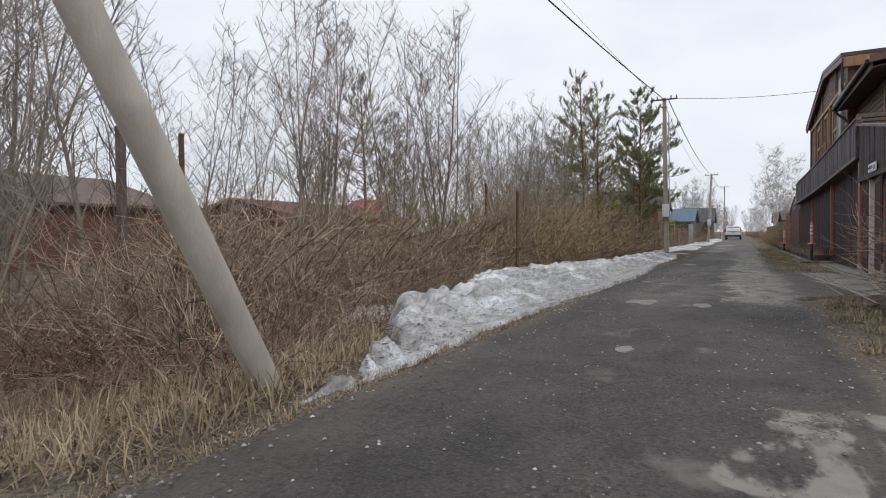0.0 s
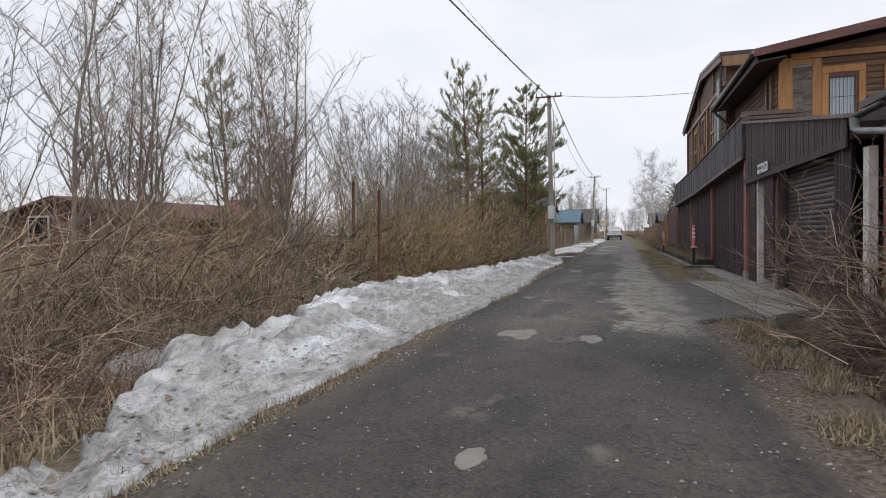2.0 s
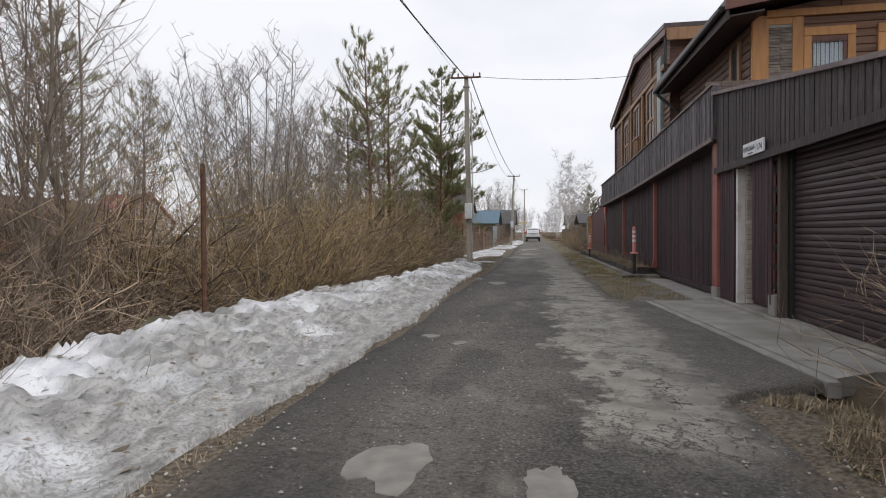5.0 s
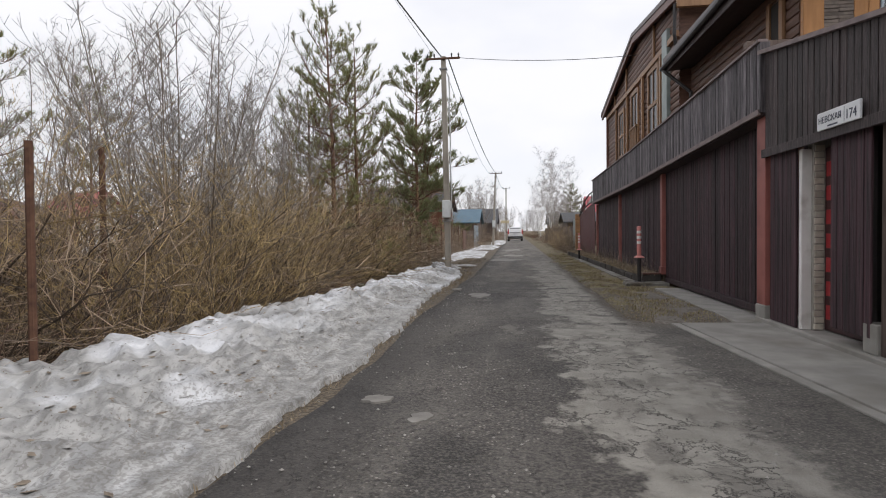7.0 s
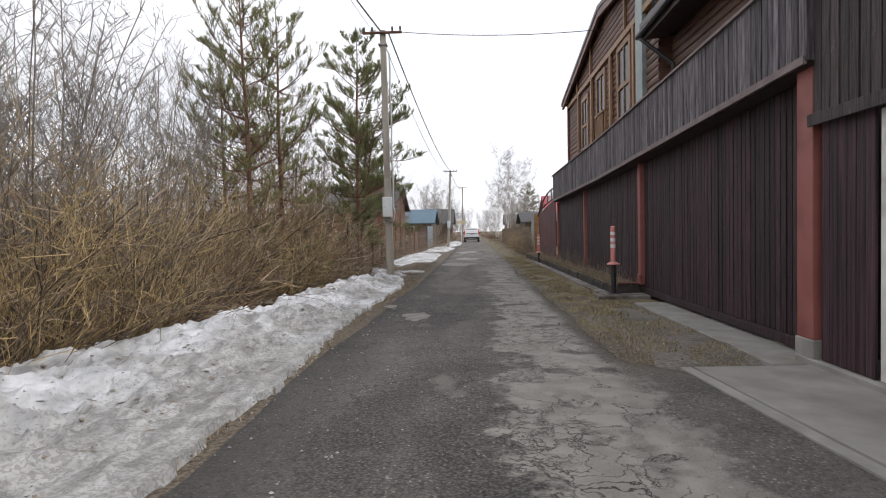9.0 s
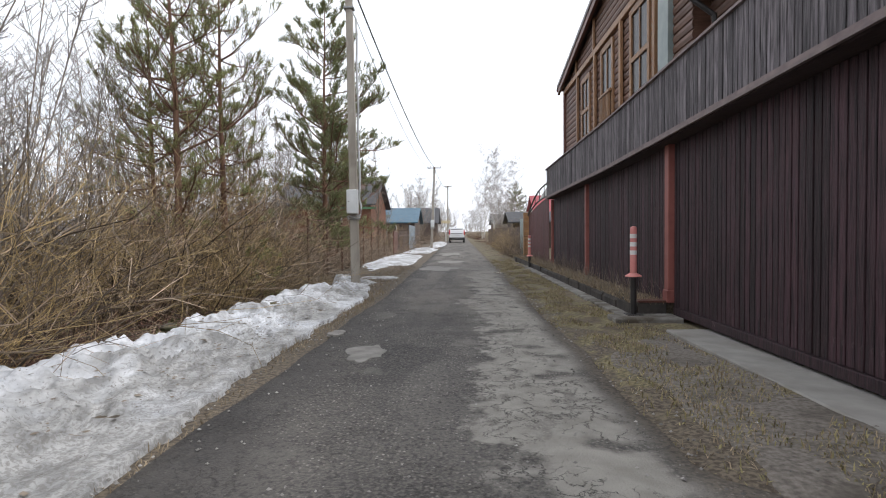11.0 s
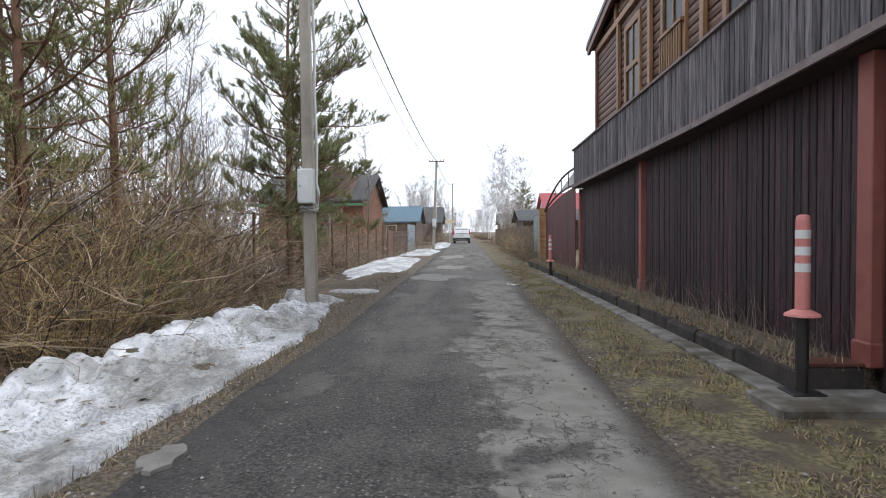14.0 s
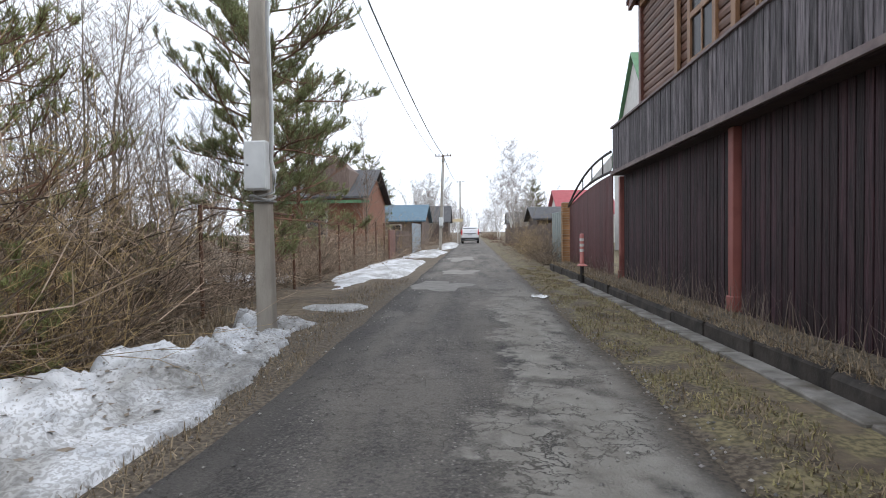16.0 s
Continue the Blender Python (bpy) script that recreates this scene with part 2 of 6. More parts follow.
M_REDSTEM = material("dark_red_brown_stems", (0.065, 0.038, 0.031), (0.15, 0.085, 0.065), 2, 0.85, (1, 1, 1), 0, vary=0.5, island=True)
M_PINEBARK = material("pine_bark", (0.12, 0.065, 0.042), (0.22, 0.125, 0.08), 9, 0.9, (1, 1, 0.35), 0.6)
M_NEEDLE = material("pine_needles", (0.15, 0.18, 0.058), (0.31, 0.325, 0.125), 1.3, 0.6, (1, 1, 1), 0, vary=0.35, island=True)
M_SPRUCE = material("dark_needles", (0.14, 0.17, 0.065), (0.29, 0.315, 0.14), 1.3, 0.6, (1, 1, 1), 0, vary=0.35, island=True)
M_DRYGRASS = material("dry_grass_blades", (0.20, 0.152, 0.098), (0.36, 0.285, 0.185), 3, 0.85, (1, 1, 1), 0, vary=0.35, island=True)
M_MOSS = material("green_moss_blades", (0.19, 0.17, 0.075), (0.36, 0.305, 0.15), 3, 0.85, (1, 1, 1), 0, vary=0.35, island=True)
M_IVY = material("green_ground_leaves", (0.06, 0.12, 0.02), (0.12, 0.20, 0.045), 3, 0.6, (1, 1, 1), 0, vary=0.3, island=True)
M_PEBBLE = material("pebbles", (0.16, 0.15, 0.14), (0.38, 0.36, 0.33), 3, 0.85, (1, 1, 1), 0.3, vary=0.5, island=True)
M_SNOW = snow_material()
M_CARWHITE = material("white_car_paint", (0.70, 0.71, 0.72), (0.76, 0.77, 0.78), 2, 0.22, (1, 1, 1), 0, c3=(0.62, 0.61, 0.58), c3_scale=2)
M_CARGLASS = material("dark_tinted_glass", (0.015, 0.017, 0.02), (0.022, 0.025, 0.028), 2, 0.05, (1, 1, 1), 0)
M_BLACKPLASTIC = material("black_plastic", (0.02, 0.02, 0.021), (0.035, 0.035, 0.036), 10, 0.6, (1, 1, 1), 0.1)
M_TYRE = material("tyre_rubber", (0.018, 0.018, 0.018), (0.03, 0.03, 0.03), 10, 0.85, (1, 1, 1), 0.3)
M_TAIL = material("red_lamp_lens", (0.45, 0.01, 0.015), (0.55, 0.02, 0.025), 6, 0.15, (1, 1, 1), 0)
M_CURTAIN = material("white_curtain", (0.55, 0.60, 0.62), (0.75, 0.78, 0.78), 6, 0.8, (9, 9, 0.3), 0.5)
# near-black colour that stands for the shade of the rooms behind the windows
M_ROOMSHADE = material("painted_room_shade", (0.018, 0.015, 0.013), (0.03, 0.026, 0.022), 3, 0.9, (1, 1, 1), 0)
M_GREENMETAL = material("grey_green_sheet", (0.20, 0.25, 0.24), (0.30, 0.345, 0.33), 3, 0.5, (1, 1, 1), 0.1)
M_BLUEMETAL = material("grey_blue_sheet", (0.22, 0.28, 0.33), (0.30, 0.36, 0.41), 3, 0.5, (1, 1, 1), 0.1)
M_BLUEROOF = material("blue_roof_metal", (0.05, 0.11, 0.16), (0.075, 0.15, 0.205), 3, 0.5, (1, 1, 1), 0.1)
M_REDROOF = material("red_roof_metal", (0.30, 0.045, 0.055), (0.37, 0.065, 0.075), 3, 0.45, (1, 1, 1), 0.1)
M_GREENROOF = material("green_roof_metal", (0.09, 0.20, 0.10), (0.12, 0.25, 0.13), 3, 0.45, (1, 1, 1), 0.1)
M_RUSTWOOD = material("orange_brown_boards", (0.17, 0.07, 0.04), (0.29, 0.125, 0.07), 4, 0.75, (5, 5, 0.5), 0.4, vary=0.2)
M_OLDWOOD = material("old_brown_wood", (0.085, 0.06, 0.05), (0.16, 0.12, 0.10), 5, 0.85, (5, 5, 0.6), 0.5, vary=0.3)
M_PLASTER = material("pale_plaster", (0.55, 0.54, 0.51), (0.66, 0.65, 0.62), 3, 0.85, (1, 1, 1), 0.2)
M_BRICKHOUSE = material("dull_red_brickwork", (0.11, 0.05, 0.04), (0.18, 0.08, 0.062), 9, 0.9, (1, 1, 2), 0.4)
M_DARKROOF = material("dark_slate_roof", (0.06, 0.06, 0.065), (0.10, 0.10, 0.105), 5, 0.8, (1, 1, 1), 0.3)
M_GRAVEL = material("gravelly_earth", (0.10, 0.085, 0.07), (0.24, 0.215, 0.185), 26, 0.95, (1, 1, 1), 0.9, bump_scale=45, c3=(0.085, 0.07, 0.055), c3_scale=1.6, c3_range=(0.5, 0.7))
M_GLASS = glass("window_glass")
# opaque pane; the dark depth of the opening is put into its colour
M_DULLGLASS = material("room_shade_window_glass", (0.012, 0.012, 0.013), (0.02, 0.02, 0.022), 3, 0.25, (1, 1, 1), 0)
M_DULLGLASS.node_tree.nodes["Principled BSDF"].inputs["Specular IOR Level"].default_value = 0.15


def ground_material():
    """Dead grass, leaf litter and bare earth."""
    m = material("dead_grass_and_earth", (0.095, 0.075, 0.053), (0.23, 0.18, 0.118), 6, 0.95, (1, 1, 1), 0.8, bump_scale=18, c3=(0.075, 0.055, 0.04), c3_scale=0.6, c3_range=(0.45, 0.65), dist=0.03)
    n, l = m.node_tree.nodes, m.node_tree.links
    b = n["Principled BSDF"]
    co = n.new("ShaderNodeTexCoord")
    sep = n.new("ShaderNodeSeparateXYZ")
    l.new(co.outputs["Object"], sep.inputs[0])

    def span(v, a, c):
        r = n.new("ShaderNodeMapRange")
        r.interpolation_type = "SMOOTHSTEP"
        r.inputs[1].default_value, r.inputs[2].default_value = a, c
        l.new(v, r.inputs[0])
        return r.outputs[0]

    def times(u, v):
        x = n.new("ShaderNodeMath")
        x.operation = "MULTIPLY"
        l.new(u, x.inputs[0])
        l.new(v, x.inputs[1])
        return x.outputs[0]

    def noisy(scale):
        t = n.new("ShaderNodeTexNoise")
        t.inputs["Scale"].default_value, t.inputs["Detail"].default_value = scale, 7.0
        l.new(co.outputs["Object"], t.inputs[0])
        return t.outputs[0]

    def lay(f, under, c1, c2, scale):
        r = n.new("ShaderNodeMix")
        r.data_type = "RGBA"
        l.new(span(noisy(scale), 0.36, 0.64), r.inputs["Factor"])
        r.inputs[6].default_value, r.inputs[7].default_value = (*c1, 1), (*c2, 1)
        x = n.new("ShaderNodeMix")
        x.data_type = "RGBA"
        l.new(f, x.inputs["Factor"])
        l.new(under, x.inputs[6])
        l.new(r.outputs[2], x.inputs[7])
        return x.outputs[2]

    col = b.inputs["Base Color"].links[0].from_socket
    # sandy gravel along the asphalt
    col = lay(times(span(sep.outputs[0], -3.3, -2.95), span(sep.outputs[0], 1.3, 0.9)), col, (0.07, 0.055, 0.04), (0.175, 0.142, 0.102), 30)
    # mossy turf on the verge
    turf = times(times(span(sep.outputs[0], 0.62, 0.78), span(sep.outputs[1], 21.5, 23.5)), span(noisy(3.0), 0.43, 0.56))
    col = lay(turf, col, (0.105, 0.09, 0.048), (0.255, 0.215, 0.115), 26)
    l.new(col, b.inputs["Base Color"])
    return m


def road_material():
    """Old asphalt: worn aggregate, dusty pale wear, cracked strip on one side."""
    m = bpy.data.materials.new("worn_asphalt")
    m.use_nodes = True
    n, l = m.node_tree.nodes, m.node_tree.links
    b = n["Principled BSDF"]
    co = n.new("ShaderNodeTexCoord")

    def tex(scale, detail=6.0, stretch=(1, 1, 1)):
        mp = n.new("ShaderNodeMapping")
        mp.inputs["Scale"].default_value = stretch
        t = n.new("ShaderNodeTexNoise")
        t.inputs["Scale"].default_value, t.inputs["Detail"].default_value = scale, detail
        l.new(co.outputs["Object"], mp.inputs[0])
        l.new(mp.outputs[0], t.inputs[0])
        return t.outputs[0]

    def ramp(v, a, c):
        r = n.new("ShaderNodeMapRange")
        r.interpolation_type = "SMOOTHSTEP"
        r.inputs[1].default_value, r.inputs[2].default_value = a, c
        l.new(v, r.inputs[0])
        return r.outputs[0]

    def mth(op, a, c):
        x = n.new("ShaderNodeMath")
        x.operation, x.use_clamp = op, False
        for k, v in ((0, a), (1, c)):
            if isinstance(v, (int, float)):
                x.inputs[k].default_value = v
            else:
                l.new(v, x.inputs[k])
        return x.outputs[0]

    def mix(f, a, c):
        x = n.new("ShaderNodeMix")
        x.data_type = "RGBA"
        l.new(f, x.inputs["Factor"])
        for k, v in ((6, a), (7, c)):
            if isinstance(v, tuple):
                x.inputs[k].default_value = (*v, 1)
            else:
                l.new(v, x.inputs[k])
        return x.outputs[2]

    sep = n.new("ShaderNodeSeparateXYZ")
    l.new(co.outputs["Object"], sep.inputs[0])
    X, Y = sep.outputs[0], sep.outputs[1]
    big = tex(0.55, 5)
    mid = tex(2.4, 7)
    wob = mth("MULTIPLY", mth("SUBTRACT", big, 0.5), 1.6)
    base = mix(ramp(mid, 0.3, 0.7), (0.046, 0.041, 0.037), (0.092, 0.083, 0.075))
    base = mix(ramp(tex(0.5, 4, (1.6, 0.35, 1)), 0.42, 0.66), base, (0.125, 0.115, 0.103))
    newer = mth("MULTIPLY", mth("SUBTRACT", 1.0, ramp(mth("ADD", Y, mth("MULTIPLY", wob, 1.2)), 12.6, 14.6)), 0.55)
    base = mix(newer, base, (0.045, 0.037, 0.033))
    # pale chippings
    vor = n.new("ShaderNodeTexVoronoi")
    vor.inputs["Scale"].default_value = 34.0
    l.new(co.outputs["Object"], vor.inputs[0])
    chips = mth("MULTIPLY", mth("SUBTRACT", 1.0, ramp(vor.outputs["Distance"], 0.18, 0.40)), ramp(tex(1.2, 3), 0.30, 0.56))
    sepc = n.new("ShaderNodeSeparateColor")
    l.new(vor.outputs["Color"], sepc.inputs[0])
    chips = mth("MULTIPLY", chips, ramp(sepc.outputs[0], 0.25, 0.85))
    chips = mth("MULTIPLY", chips, mth("SUBTRACT", 1.0, mth("MULTIPLY", newer, 1.45)))
    base = mix(chips, base, (0.36, 0.33, 0.29))
    stain = mth("MULTIPLY", ramp(tex(0.85, 7, (1.3, 0.6, 1)), 0.50, 0.62), 0.7)
    base = mix(stain, base, (0.030, 0.028, 0.027))
    grit = ramp(tex(48, 4), 0.44, 0.60)
    base = mix(mth("MULTIPLY", grit, mth("SUBTRACT", 0.62, mth("MULTIPLY", newer, 0.75))), base, (0.165, 0.15, 0.13))
    base = mix(mth("MULTIPLY", ramp(tex(30, 5), 0.52, 0.64), 0.6), base, (0.024, 0.022, 0.021))
    # dusty silt lying over the right-hand side and in front of the gate
    ragged = mth("ADD", mth("MULTIPLY", mth("SUBTRACT", mid, 0.5), 0.9), mth("MULTIPLY", mth("SUBTRACT", tex(11, 5), 0.5), 0.5))
    right = ramp(mth("SUBTRACT", mth("ADD", X, mth("ADD", mth("MULTIPLY", wob, 0.7), ragged)), mth("MULTIPLY", ramp(Y, 20.0, 25.0), 0.12)), -0.60, -0.44)
    span = mth("MULTIPLY", ramp(Y, 13.6, 14.4), mth("SUBTRACT", 1.0, ramp(Y, 33.0, 40.0)))
    edge_free = mth("SUBTRACT", 1.0, ramp(mth("ADD", X, mth("MULTIPLY", wob, 0.35)), 0.30, 0.62))
    near_gate = mth("MULTIPLY", ramp(Y, 13.8, 14.2), mth("SUBTRACT", 1.0, ramp(Y, 20.0, 21.5)))
    edge_free = mth("MAXIMUM", edge_free, mth("MULTIPLY", near_gate, mth("SUBTRACT", 0.85, mth("MULTIPLY", ramp(mth("ADD", X, ragged), 0.40, 0.66), 0.72))))
    silt = mth("MULTIPLY", mth("MULTIPLY", right, span), edge_free)
    blot = ramp(tex(1.7, 6), 0.33, 0.46)
    silt = mth("MULTIPLY", silt, mth("MAXIMUM", blot, mth("MULTIPLY", near_gate, 0.6)))
    pool = mth("ADD", mth("POWER", mth("ABSOLUTE", mth("DIVIDE", mth("SUBTRACT", X, 0.36), 0.62), 0.0), 2.0), mth("POWER", mth("ABSOLUTE", mth("DIVIDE", mth("SUBTRACT", Y, 7.8), 1.0), 0.0), 2.0))
    pool = mth("SUBTRACT", 1.0, ramp(mth("ADD", pool, mth("MULTIPLY", mth("SUBTRACT", tex(2.6, 6), 0.5), 3.2)), 0.75, 1.0))
    pool = mth("MULTIPLY", pool, ramp(tex(3.4, 7, (1.5, 0.55, 1)), 0.44, 0.54))
    silt = mth("MAXIMUM", silt, mth("MULTIPLY", pool, 0.8))
    # cracks in the silt
    warp = n.new("ShaderNodeTexNoise")
    warp.inputs["Scale"].default_value, warp.inputs["Detail"].default_value, warp.inputs["Roughness"].default_value = 2.6, 6.0, 0.65
    l.new(co.outputs["Object"], warp.inputs[0])
    wv = n.new("ShaderNodeVectorMath")
    wv.operation = "MULTIPLY_ADD"
    wv.inputs[1].default_value = (0.62, 0.75, 0.0)
    l.new(warp.outputs["Color"], wv.inputs[0])
    l.new(co.outputs["Object"], wv.inputs[2])
    crack = n.new("ShaderNodeTexVoronoi")
    crack.feature = "DISTANCE_TO_EDGE"
    crack.inputs["Scale"].default_value = 3.8
    l.new(wv.outputs[0], crack.inputs[0])
    line = mth("SUBTRACT", 1.0, ramp(crack.outputs["Distance"], 0.006, 0.034))
    line = mth("MULTIPLY", line, ramp(mth("SUBTRACT", tex(1.1, 6), mth("MULTIPLY", ramp(X, 0.0, 0.6), 0.08)), 0.47, 0.55))
    line = mth("MAXIMUM", line, mth("MULTIPLY", ramp(tex(3.2, 6, (1.3, 0.6, 1)), 0.60, 0.66), 0.45))
    fine = n.new("ShaderNodeTexVoronoi")
    fine.feature = "DISTANCE_TO_EDGE"
    fine.inputs["Scale"].default_value = 7.5
    l.new(wv.outputs[0], fine.inputs[0])
    mesh_line = mth("MULTIPLY", mth("SUBTRACT", 1.0, ramp(fine.outputs["Distance"], 0.008, 0.05)), ramp(mth("SUBTRACT", tex(1.5, 6), mth("MULTIPLY", ramp(X, 0.1, 0.7), 0.09)), 0.48, 0.56))
    line = mth("MAXIMUM", line, mesh_line)
    silt = mth("MULTIPLY", silt, mth("SUBTRACT", 1.0, line))
    base = mix(silt, base, mix(ramp(tex(5, 6), 0.3, 0.7), (0.25, 0.235, 0.203), (0.335, 0.315, 0.277)))
    # dusty spots scattered elsewhere
    spots = mth("MULTIPLY", ramp(tex(1.3, 6, (1, 0.7, 1)), 0.62, 0.70), 0.6)
    base = mix(spots, base, (0.21, 0.195, 0.17))
    # soil washed in along the edges
    dirt = mth("MAXIMUM", mth("SUBTRACT", 1.0, ramp(mth("ADD", X, mth("MULTIPLY", wob, 0.3)), -2.62, -2.15)), ramp(mth("ADD", X, mth("MULTIPLY", wob, 0.2)), 0.42, 0.62))
    dirt = mth("MULTIPLY", dirt, mth("SUBTRACT", 0.8, near_gate))
    dirt = mth("MAXIMUM", dirt, 0.0)
    dusty = mth("MULTIPLY", ramp(Y, 25.0, 29.0), ramp(tex(1.1, 7, (2.4, 0.35, 1)), 0.36, 0.62))
    base = mix(mth("MULTIPLY", dusty, 0.5), base, (0.205, 0.185, 0.155))
    wet = mth("MULTIPLY", mth("SUBTRACT", 1.0, ramp(mth("ADD", X, mth("MULTIPLY", wob, 0.5)), -2.05, -1.55)), ramp(Y, 12.0, 16.0))
    base = mix(mth("MULTIPLY", wet, 0.6), base, (0.040, 0.036, 0.034))
    base = mix(dirt, base, mix(ramp(tex(30, 6), 0.36, 0.62), (0.085, 0.068, 0.05), (0.205, 0.17, 0.127)))
    l.new(base, b.inputs["Base Color"])
    b.inputs["Roughness"].default_value = 0.82
    bp = n.new("ShaderNodeBump")
    bp.inputs["Strength"].default_value, bp.inputs["Distance"].default_value = 0.9, 0.012
    hgt = mth("SUBTRACT", mth("ADD", tex(70, 4), mth("MULTIPLY", chips, 0.5)), mth("MULTIPLY", line, 0.8))
    l.new(hgt, bp.inputs["Height"])
    l.new(bp.outputs[0], b.inputs["Normal"])
    return m


M_GROUND = ground_material()
M_ROAD = road_material()

# ---- building helpers ----
BASE = defaultdict(lambda: Vector((0, 0, 0)))


def thing(name, base=(0, 0, 0), label="", category="", group="", kind=""):
    """An empty at the base of a thing; its parts are given in world places."""
    ob = new(name)
    ob.empty_display_size = 0.1
    ob.location = base
    BASE[ob] = Vector(base)
    return tagged(ob, label, category, group, kind)


def part(name, bm, mat, parent=None, label="", smooth=False):
    """Links a bmesh or mesh as one object under a thing or part."""
    if isinstance(bm, bmesh.types.BMesh):
        me = bpy.data.meshes.new(name)
        if parent is not None:
            bm.transform(Matrix.Translation(-BASE[parent]))
        bm.to_mesh(me)
        bm.free()
    else:
        me = bm
    if mat and not me.materials:
        me.materials.append(mat)
    if smooth:
        me.shade_smooth()
    ob = new(name, me)
    if parent is not None:
        ob.parent = parent
        BASE[ob] = BASE[parent]
    return tagged(ob, label)


def place(name, me, loc, parent, rot=None, label=""):
    """A piece that shares its mesh, at a world place under its parent."""
    ob = new(name, me)
    ob.parent = parent
    ob.location = Vector(loc) - BASE[parent]
    if rot:
        ob.rotation_euler = rot
    return tagged(ob, label)


def add_box(bm, lo, hi, bevel=0.0):
    m = Matrix.LocRotScale([(a + b) / 2 for a, b in zip(lo, hi)], None, [max(b - a, 1e-4) for a, b in zip(lo, hi)])
    v = bmesh.ops.create_cube(bm, size=1, matrix=m)["verts"]
    if bevel:
        e = list({e for x in v for e in x.link_edges})
        bmesh.ops.bevel(bm, geom=e, offset=bevel, segments=1, affect="EDGES")
    return v


def box(lo, hi, bevel=0.0):
    bm = bmesh.new()
    add_box(bm, lo, hi, bevel)
    return bm


def box_mesh(name, size, mat, bevel=0.0):
    """A mesh of that size round the origin, to be shared."""
    bm = box([-s / 2 for s in size], [s / 2 for s in size], bevel)
    me = bpy.data.meshes.new(name)
    bm.to_mesh(me)
    bm.free()
    me.materials.append(mat)
    return me


def prism(outline, axis, a, b):
    """A solid from an outline in the two other axes, from a to b along axis."""
    bm = bmesh.new()
    order = {"x": (1, 2, 0), "y": (0, 2, 1), "z": (0, 1, 2)}[axis]

    def vert(p, w):
        c = [0, 0, 0]
        c[order[0]], c[order[1]], c[order[2]] = p[0], p[1], w
        return bm.verts.new(c)

    lo, hi = [vert(p, a) for p in outline], [vert(p, b) for p in outline]
    bm.faces.new(lo), bm.faces.new(hi)
    for i in range(len(lo)):
        j = (i + 1) % len(lo)
        bm.faces.new((lo[i], lo[j], hi[j], hi[i]))
    bmesh.ops.recalc_face_normals(bm, faces=bm.faces)
    return bm


def tube_data(strands, sides=3):
    """Vertices and faces of thin tapered tubes along poly-lines of (points, radii)."""
    vs, fs = [], []
    for pts, rad in strands:
        o = len(vs)
        k = len(pts)
        for i, p in enumerate(pts):
            d = pts[min(i + 1, k - 1)] - pts[max(i - 1, 0)]
            d.normalize()
            u = d.cross(Vector((0.31, 0.17, 0.93)) if abs(d.z) < 0.9 else Vector((1, 0, 0))).normalized()
            w = d.cross(u)
            for s in range(sides):
                a = 2 * math.pi * s / sides
                vs.append(p + (u * math.cos(a) + w * math.sin(a)) * rad[i])
        for i in range(k - 1):
            for s in range(sides):
                s2 = (s + 1) % sides
                fs.append((o + i * sides + s, o + i * sides + s2, o + (i + 1) * sides + s2, o + (i + 1) * sides + s))
        fs.append(tuple(o + (k - 1) * sides + s for s in range(sides)))
    return vs, fs


def raw_mesh(name, vs, fs, mat, smooth=False):
    me = bpy.data.meshes.new(name)
    me.from_pydata([tuple(v) for v in vs], [], fs)
    me.materials.append(mat)
    if smooth:
        me.shade_smooth()
    return me


def rod(pts, r, sides=8):
    """A round bar along points."""
    bm = bmesh.new()
    pts = [Vector(p) for p in pts]
    rad = r if isinstance(r, (list, tuple)) else [r] * len(pts)
    vs, fs = tube_data([(pts, rad)], sides)
    bv = [bm.verts.new(v) for v in vs]
    for f in fs:
        bm.faces.new([bv[i] for i in f])
    bm.faces.new([bv[i] for i in range(sides)][::-1])
    return bm


def wander(start, direction, length, steps, bend, up=0.0, rnd=random):
    """Points of a stem that wanders and rises or droops."""
    pts, d, p = [Vector(start)], Vector(direction).normalized(), Vector(start)
    for i in range(steps):
        d = (d + Vector((rnd.uniform(-bend, bend), rnd.uniform(-bend, bend), rnd.uniform(-bend, bend) + up))).normalized()
        p = p + d * (length / steps)
        pts.append(p.copy())
    return pts

# ---- ground, road, snow ----
def smooth(a, b, v):
    t = min(1.0, max(0.0, (v - a) / (b - a)))
    return t * t * (3 - 2 * t)


def lerp_table(table, v):
    for (a, p), (b, q) in zip(table, table[1:]):
        if v <= b:
            return p + (q - p) * max(0.0, (v - a) / (b - a))
    return table[-1][1]


def fbm(x, y, s, octaves=3):
    return sum(noise.noise(Vector((x * s * 2 ** i, y * s * 2 ** i, 7.3 * i))) / 2 ** i for i in range(octaves))


def ground_height(x, y):
    """Flat by the road, a shallow hollow under the shrubs, a ditch before the drive."""
    z = -0.03
    if x < -2.6:
        hollow = smooth(-2.9, -4.9, x) * (1 - smooth(-9, -15, x)) * (1 - 0.85 * smooth(29.5, 34, y))
        z += 0.04 * smooth(-2.6, -3.0, x) - 0.36 * hollow
    if x > 1.0 and y < 16:
        z -= 0.62 * smooth(1.25, 1.75, x) * (1 - smooth(1.95, 2.2, x)) * (1 - smooth(15.4, 15.9, y))
    if x > 0.5:
        z += 0.03 * smooth(0.6, 0.9, x)
        z -= 0.07 * smooth(14.9, 15.8, y) * (1 - smooth(20.6, 21.4, y)) * (1 - smooth(2.6, 3.2, x))
    if abs(x) < 40 and -10 < y < 90:
        z += 0.035 * fbm(x, y, 0.9) * smooth(0.55, 1.0, max(x, -x - 2.0))
    return z


